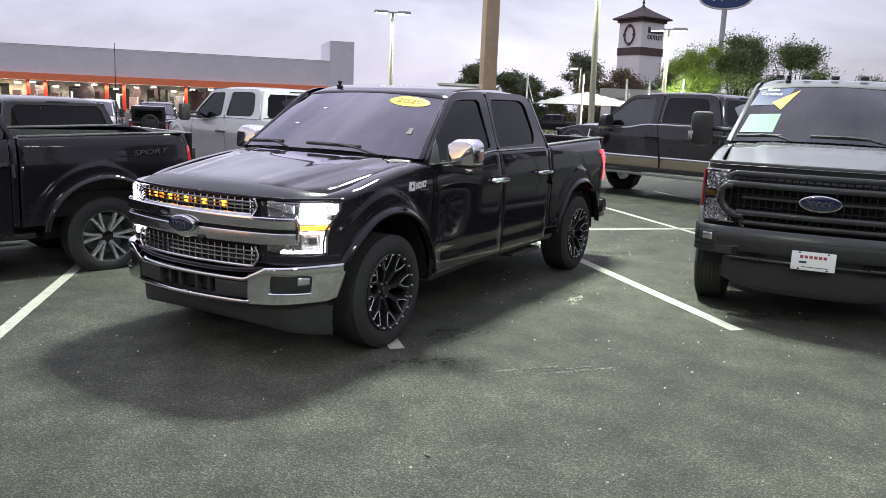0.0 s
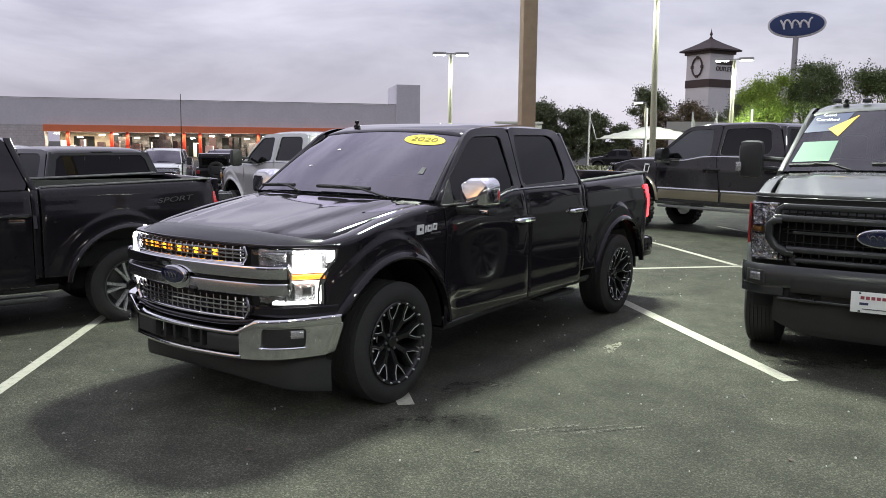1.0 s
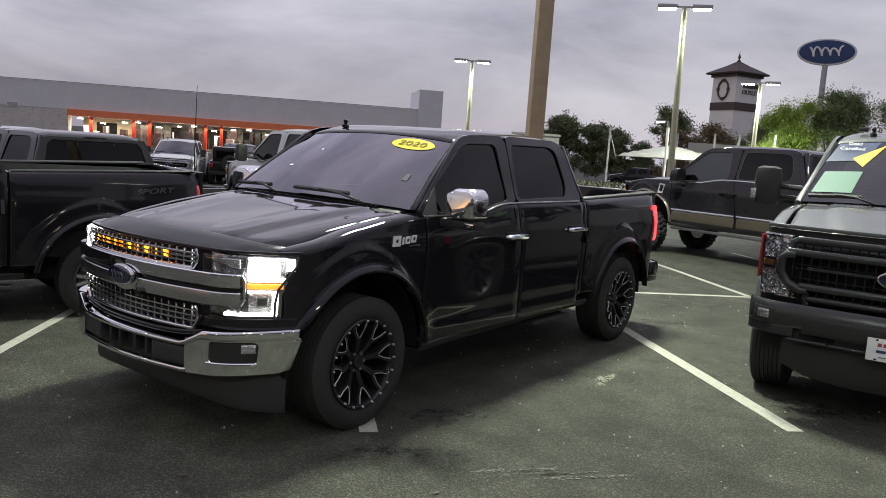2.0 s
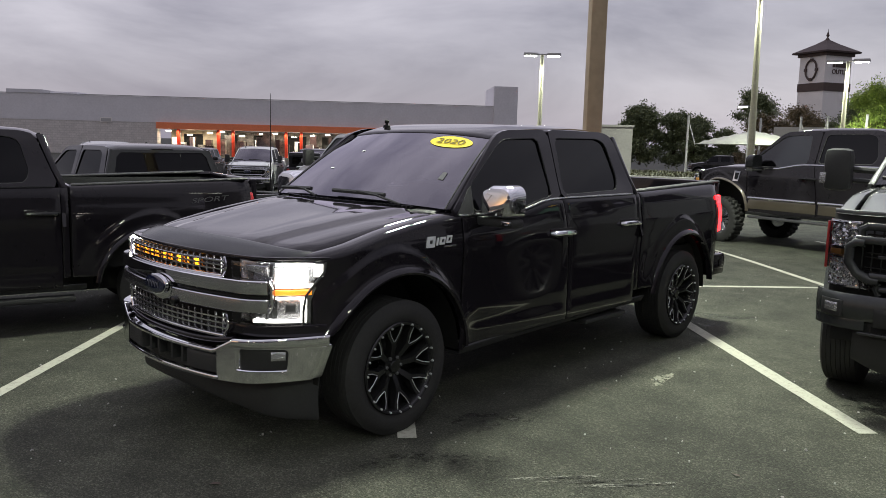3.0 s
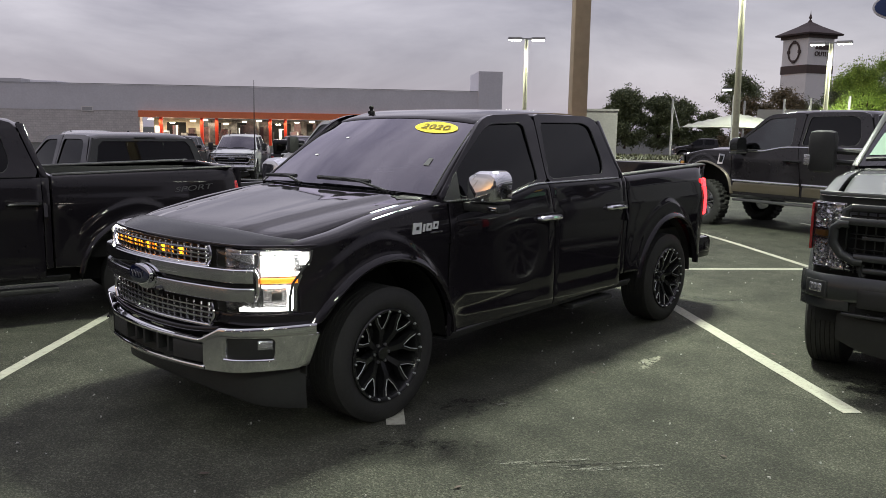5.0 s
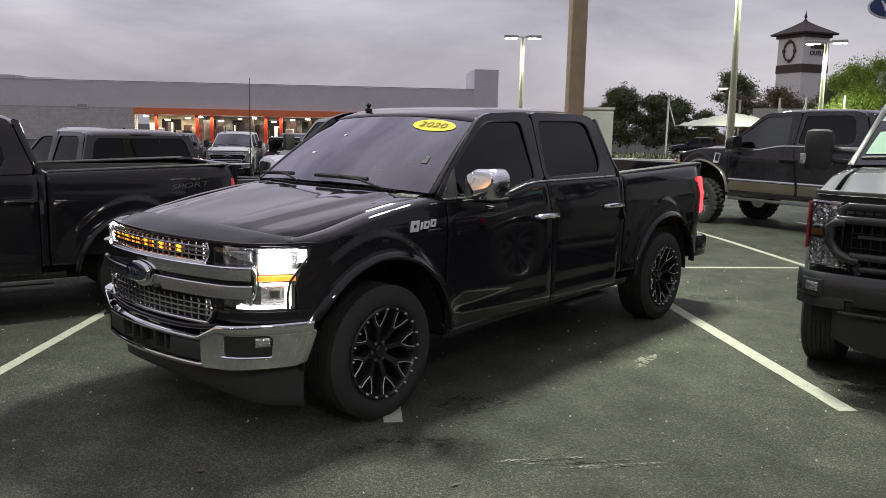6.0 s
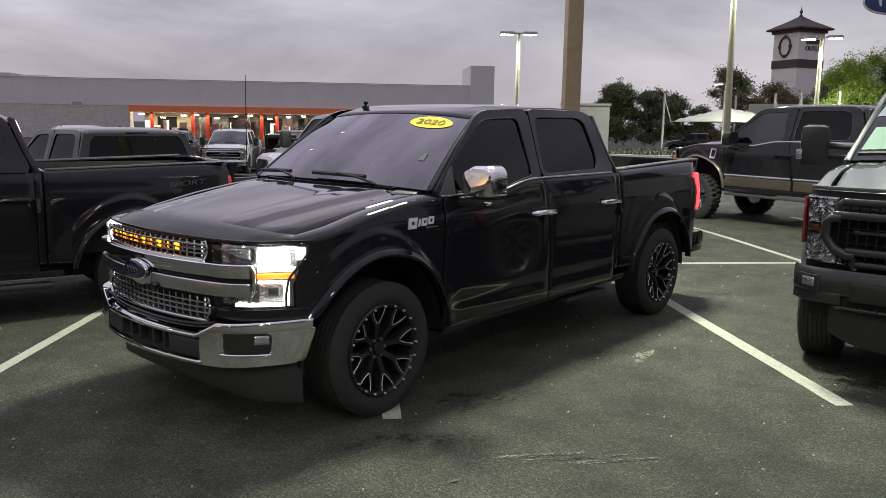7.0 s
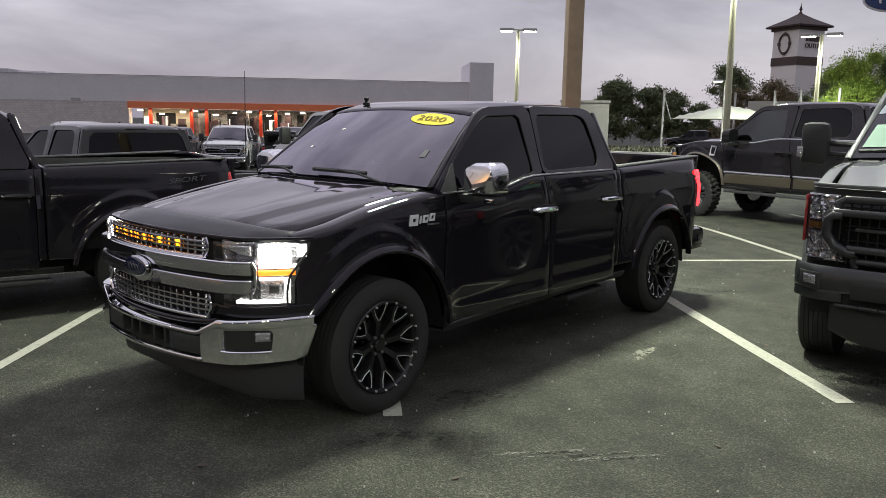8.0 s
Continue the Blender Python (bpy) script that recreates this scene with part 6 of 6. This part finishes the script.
lbox("vent_louvre", (-48.6, SB - 0.12, 4.1), (-47.0, SB - 0.08, 4.65), M_HEADBOX, store)
lbox("roof_unit", (-66, SB + 4, 8.5), (-60, SB + 10, 9.4), M_HEADBOX, store)
lbox("roof_unit", (-58.5, SB + 4, 8.5), (-54, SB + 10, 9.1), M_STOREG, store)
rnd = random.Random(11)
for i, a in enumerate((-35.7, -28.9, -26.4, -17.3, -14.7, -5.0, 4.0, 11.0, 16.0)):
    c = lbox("column", (a - 0.24, SB - 0.2, -1.5), (a + 0.24, SB + 0.4, 3.13), M_REDPOST, store, "red-orange entrance column")
    d = bpy.data.lights.new("column_light", 'SPOT')
    d.energy, d.color, d.shadow_soft_size, d.spot_size = 420, (1.0, 0.55, 0.35), 0.2, radians(70)
    o = new("column_light", d)
    o.matrix_world = LOT @ look((a, SB - 0.9, 3.15), (a, SB + 0.1, 0.4))
for i in range(58):
    a = -38.5 + i * 1.0 + rnd.uniform(-0.5, 0.5)
    h = rnd.uniform(0.4, 2.7)
    b = SB + rnd.uniform(1.5, 7)
    lbox("merchandise", (a, b, -1.0), (a + rnd.uniform(0.5, 1.6), b + 1.4, h), rnd.choice((M_STOCK, M_DARK, M_DARK, M_MAROON, M_VINYLW, M_MAROON, M_STOCK)), store)
for i in range(9):
    a = -37 + i * 6.3
    lbox("doorway", (a, SB + 8.9, -1.0), (a + 3.4, SB + 9.0, 2.4), M_DARK, store, "dark glazed doorway")
for i in range(19):
    a = -38.0 + i * 3.05
    z = (2.86, 2.3, 2.7)[i % 3]
    lbox("soffit_lamp", (a, SB + 0.6 + 2.2 * (i % 3), z - 0.16), (a + 0.75, SB + 1.3 + 2.2 * (i % 3), z), M_SHOPLAMP, store, "lit ceiling lamp")
for k in range(3):
    d = bpy.data.lights.new("entrance_light", 'AREA')
    d.energy, d.color, d.shape, d.size, d.size_y = 1700, (1.0, 0.9, 0.7), 'RECTANGLE', 16, 3
    o = new("entrance_light", d)
    o.matrix_world = LOT @ look((-31 + 20 * k, SB + 4.5, 2.7), (-31 + 20 * k, SB + 4.5, -1))

# ---- clock tower ----
tower = thing("clock_tower", "white stucco tower with a dark tiled hip roof", "tower", "", "", pose(-32.65, 112.43, 0, 0, 0, -27))
H = 2.25
lbox("shaft", (-H, -H, 0), (H, H, 14.9), M_STUCCO, tower, "white stucco shaft")
lbox("band", (-H - 0.08, -H - 0.08, 10.1), (H + 0.08, H + 0.08, 11.2), M_BROWN, tower, "brown string course")
lbox("cornice", (-H - 0.25, -H - 0.25, 14.75), (H + 0.25, H + 0.25, 15.15), M_BROWN, tower)
bm = bmesh.new()
rows = []
for f, z in ((H + 0.75, 15.15), (H + 0.8, 15.35), (H * 0.5, 16.45), (0.12, 17.15)):
    rows.append([(a * f, b * f, z) for a, b in ((-1, -1), (1, -1), (1, 1), (-1, 1))])
vs = add_grid(bm, rows, True)
bm.faces.new(vs[0])
part("roof", bm, M_TILE, tower, "dark clay tile hip roof", False)
part("finial", add_lathe(bmesh.new(), [(0.0, 1.75), (0.05, 1.3), (0.22, 0.75), (0.08, 0.55), (0.3, 0.2), (0.3, 0.0)], 12, Matrix.Translation((0, 0, 16.9)) @ Matrix.Rotation(-math.pi / 2, 4, 'Y')), M_BROWN, tower)
ringp = [Vector((-0.1 + 0.95 * math.cos(2 * math.pi * k / 28), -H - 0.1, 13.0 + 1.30 * math.sin(2 * math.pi * k / 28))) for k in range(29)]
part("round_ornament", tube(ringp, 0.13, 6), M_BROWN, tower, "dark oval ring")
for dx, dz in ((0.95, 0), (-0.95, 0), (0, 1.3), (0, -1.3)):
    lbox("ornament_knob", (-0.1 + dx - 0.2, -H - 0.2, 13.0 + dz - 0.2), (-0.1 + dx + 0.2, -H, 13.0 + dz + 0.2), M_BROWN, tower)
for k in range(6):
    lbox("sign_bar", (H, -1.0 + 0.52 * k, 13.25), (H + 0.12, -1.0 + 0.52 * k + (0.42 if k else 0.36), 13.85 + (0.25 if k == 0 else 0.0)), M_BROWN, tower, "dark sign lettering")
words("sign_text", "OUTLET", 0.85, M_BROWN, tower, Matrix(((0, 0, 1, H + 0.06), (0.98, 0, 0, 0.45), (0, 1.0, 0, 12.65), (0, 0, 0, 1))), "dark sign lettering", 0.05)

# ---- oval sign on its mast ----
sign = thing("roadside_sign", "blue oval sign with white rim on a grey mast", "sign", "", "", pose(-15.0, 83.9, 0, 0, 0, 12))
part("mast", tube([(0, 0, 0), (0, 0, 13)], 0.28, 12), M_HEADBOX, sign)
bm = oval(bmesh.new(), 0, 14.15, 2.75, 1.3, 0.25, 0.5, dome=0.02)
pn = part("panel", bm, M_VINYLW, sign, "white oval panel")
M_SIGNBLUE = mat("sign_blue", (0.02, 0.05, 0.16), 0.35, vary=0.05)
part("panel_face", oval(bmesh.new(), 0, 14.15, 2.55, 1.15, -0.27, 0.05, dome=0.02), M_SIGNBLUE, pn, "deep blue face")
pts = flourish()
part("scroll", tube([Vector((a * 2.5, -0.36, 14.15 + b * 1.5)) for a, b in pts], 0.10, 6), M_VINYLW, pn, "white flourish")


# ---- trees ----
def tree(x, y, h, spread, material, seed, n=7000, low=0.28, leaf=0.125, label="dark evergreen oak with a ragged crown", group="lot trees", narrow=1.0, clumps=17):
    rs = np.random.RandomState(seed)
    rn = random.Random(seed)
    ob = thing("tree", label, "tree", group, "", pose(x, y, 0, 0, 0, rn.uniform(0, 360)))
    bm = bmesh.new()
    th = h * (low + 0.1)
    add_tube(bm, [(0, 0, 0), (0.05 * h * 0.3, 0.02, th * 0.5), (0.03, -0.04, th), (0, 0, h * 0.7)], [0.045 * h * 0.6, 0.03 * h * 0.6, 0.022 * h * 0.6, 0.01 * h * 0.5], 8)
    blobs = []
    for k in range(clumps):
        a = rn.uniform(0, 6.28)
        f = rn.random()
        rr = spread * (0.25 + 0.65 * rn.random()) * (1.0 - 0.55 * f)
        z = h * (low + 0.08 + (0.82 - low) * f)
        c = (rr * math.cos(a), rr * math.sin(a), z)
        blobs.append((c, spread * rn.uniform(0.22, 0.42)))
        add_tube(bm, [(0, 0, th * 0.8), (c[0] * 0.5, c[1] * 0.5, (th + z) / 2), c], [0.010 * h, 0.006 * h, 0.002 * h], 5)
    part("trunk", bm, M_BARK, ob)
    pts = []
    for c, r in blobs:
        k = int(1.7 * n / len(blobs))
        d = rs.normal(size=(k, 3))
        d /= np.linalg.norm(d, axis=1)[:, None]
        rad = r * (0.20 + 1.05 * rs.rand(k)) * (0.75 + 0.5 * np.sin(d[:, 0] * 5 + seed) * np.cos(d[:, 1] * 4))
        pts.append(np.array(c) + d * rad[:, None] * np.array([1, 1, 0.75 * narrow]))
    pts = np.concatenate(pts)
    k = len(pts)
    u = rs.normal(size=(k, 3))
    u /= np.linalg.norm(u, axis=1)[:, None]
    w = np.cross(u, rs.normal(size=(k, 3)))
    w /= np.linalg.norm(w, axis=1)[:, None]
    s = leaf * (0.5 + rs.rand(k))[:, None]
    v = np.stack([pts - u * s, pts + w * s * 0.45, pts + u * s, pts - w * s * 0.45], axis=1).reshape(-1, 3)
    me = bpy.data.meshes.new("crown")
    me.from_pydata(v.tolist(), [], [(4 * i, 4 * i + 1, 4 * i + 2, 4 * i + 3) for i in range(k)])
    me.materials.append(material)
    cr = new("crown", me)
    cr.parent = ob
    return ob


tree(-40.4, 77.2, 6.7, 3.7, M_LEAF, 1, 26000, 0.02, 0.125, clumps=38)
tree(-37.6, 79.9, 6.0, 2.9, M_LEAF, 21, 16000, 0.02, 0.125, clumps=30)
tree(-35.2, 79.6, 5.8, 2.5, M_LEAF, 2, 15000, 0.02, 0.125, clumps=28)
tree(-32.6, 81.5, 4.2, 2.4, M_LEAF, 31, 9000, 0.02, 0.125, clumps=22)
tree(-25.6, 71.5, 7.9, 2.6, M_LEAF, 3, 7000, 0.42, 0.10, clumps=20)
tree(-18.2, 64.0, 5.6, 2.9, M_LEAFR, 4, 12000, 0.05, 0.09, clumps=24)
tree(-21.9, 66.0, 4.9, 2.9, M_LEAFR, 24, 11000, 0.03, 0.09, clumps=24)
tree(-14.6, 64.0, 5.9, 2.8, M_LEAF, 5, 12000, 0.05, 0.09, clumps=24)
tree(-6.9, 40.6, 5.9, 2.3, M_LEAFLIT, 6, 56000, 0.05, 0.046, clumps=34, label="bright green tree with lamplight put into its leaf colour")
tree(-4.9, 42.5, 6.6, 2.6, M_LEAFM, 7, 52000, 0.05, 0.048, clumps=32)
tree(-2.0, 42.6, 6.0, 2.6, M_LEAFM, 8, 48000, 0.05, 0.048, clumps=30)
tree(1.2, 43.5, 5.2, 2.4, M_LEAFM, 28, 40000, 0.05, 0.048, clumps=28)

# ---- shade sails ----
def shade_sail(m, half, label):
    ob = thing("shade_canopy", label, "canopy", "shade canopies", "", m)
    rows = []
    for i in range(13):
        u = -1 + 2 * i / 12
        row = []
        for j in range(13):
            v = -1 + 2 * j / 12
            z = 2.15 + 0.75 * (1 - max(abs(u), abs(v))) ** 0.8
            row.append((u * half, v * half, z))
        rows.append(row)
    part("canvas", sheet(rows, 0.03, (0, 0, 0)), M_CANVAS, ob, "pale stretched canvas")
    for u in (-1, 1):
        for v in (-1, 1):
            post = part("post", tube([(u * half * 1.12, v * half * 1.12, 0), (u * half * 1.12, v * half * 1.12, 3.7)], 0.06, 10), M_HEADBOX, ob)
            part("stay", tube([(u * half * 1.12, v * half * 1.12, 3.45), (u * half * 0.98, v * half * 0.98, 2.06)], 0.03, 6), M_HEADBOX, post)
    return ob


shade_sail(pose(-12.6, 39.4, 0, 0, 0, 62), 2.2, "white shade canopy on grey posts")
shade_sail(pose(-7.9, 41.8, 0, 0, 0, 62), 1.9, "white shade canopy on grey posts")

# ---- low wall, kerb and verge beyond the lot ----
bw_ = thing("block_wall", "pale concrete enclosure wall beyond the lot", "wall", "", "", pose(-12.2, 21.85, gz(-11), 0, 0, 29))
lbox("wall_body", (0.2, 0, 0), (1.95, 0.25, 2.78), M_CONC, bw_)
lbox("coping", (0.15, -0.04, 2.78), (2.0, 0.29, 2.86), M_CONC, bw_)
bm = box((-6, 0, -1.0), (26, 0.3, 0.62), 0.02)
k_ = link("verge_wall", bm, M_CONC, None, "", False)
k_.matrix_world = pose(-9.4, 29.0, 0.0, 0, 0, 27)
tagged(k_, "low pale concrete retaining wall at the verge", "wall", "", "structure")
rs = np.random.RandomState(5)
n = 16000
px = rs.uniform(-6, 26, n)
py = rs.uniform(0.4, 9, n)
m_ = pose(-9.4, 29.0, 0.55, 0, 0, 27)
vv, ff = [], []
for i in range(n):
    c = m_ @ Vector((px[i], py[i], 0))
    h = 0.05 + 0.13 * rs.rand()
    a = rs.rand() * 6.28
    dx, dy = 0.05 * math.cos(a), 0.05 * math.sin(a)
    vv += [(c.x - dx, c.y - dy, c.z), (c.x + dx, c.y + dy, c.z), (c.x + dy * 2, c.y - dx * 2, c.z + h)]
    ff.append((3 * i, 3 * i + 1, 3 * i + 2))
me = bpy.data.meshes.new("grass")
me.from_pydata(vv, [], ff)
me.materials.append(M_GRASS)
tagged(new("grass", me), "rough green verge grass above the low wall", "grass", "", "stuff")
bm = bmesh.new()
add_grid(bm, [[(-6 + 3.2 * i, 0.3 + 2 * j, 0.50) for i in range(11)] for j in range(8)])
v_ = link("verge", bm, M_BARK, None, "", False)
v_.matrix_world = pose(-9.4, 29.0, 0.0, 0, 0, 27)
tagged(v_, "bare soil of the planted verge", "verge", "", "structure")

# ---- unseen dealership behind the camera: plain walls close the lot, dark and tall to dim reflections ----
dl = thing("unseen_dealership", "unseen dark showroom wall that darkens paint reflections", "building", "", "", pose(13, -22, 0, 0, 0, 42))
lbox("wall_body", (-34, -12, 0), (30, 0, 9.4), M_SHOWROOM, dl)
lbox("parapet", (-34.3, -0.3, 9.4), (30.3, 0.3, 10.0), M_SHOWROOM, dl)
for i in range(9):
    lbox("showroom_window", (-30 + i * 6.4, 0.0, 0.4), (-25 + i * 6.4, 0.06, 3.6), M_MAROON, dl, "dark showroom glazing")
    lbox("wall_lamp", (-28 + i * 6.4, 0.1, 4.3), (-27 + i * 6.4, 0.4, 4.5), M_SHOPLAMP, dl, "lit wall lamp")

annex = thing("low_building", "low white building behind the shade canopies", "building", "", "", pose(-14.5, 62, 0, 0, 0, 20))
lbox("wall_body", (-5, 0, 0), (9, 6, 3.3), M_STUCCO, annex)
lbox("fascia", (-5.2, -0.3, 3.0), (9.2, 0.1, 3.75), M_CANVAS, annex, "pale fascia board")
for k in range(5):
    lbox("window", (-4.2 + 2.6 * k, -0.03, 0.9), (-2.6 + 2.6 * k, 0.02, 2.4), M_MAROON, annex, "dark window")
mast = thing("antenna_mast", "thin whip mast rising over the parked cars", "mast", "", "", pose(-22.8, 15.57, gz(-24)))
part("rod", tube([(0, 0, 0.0), (0, 0, 2.5), (0.03, 0, 4.15)], [0.025, 0.018, 0.010], 6), M_DARK, mast)
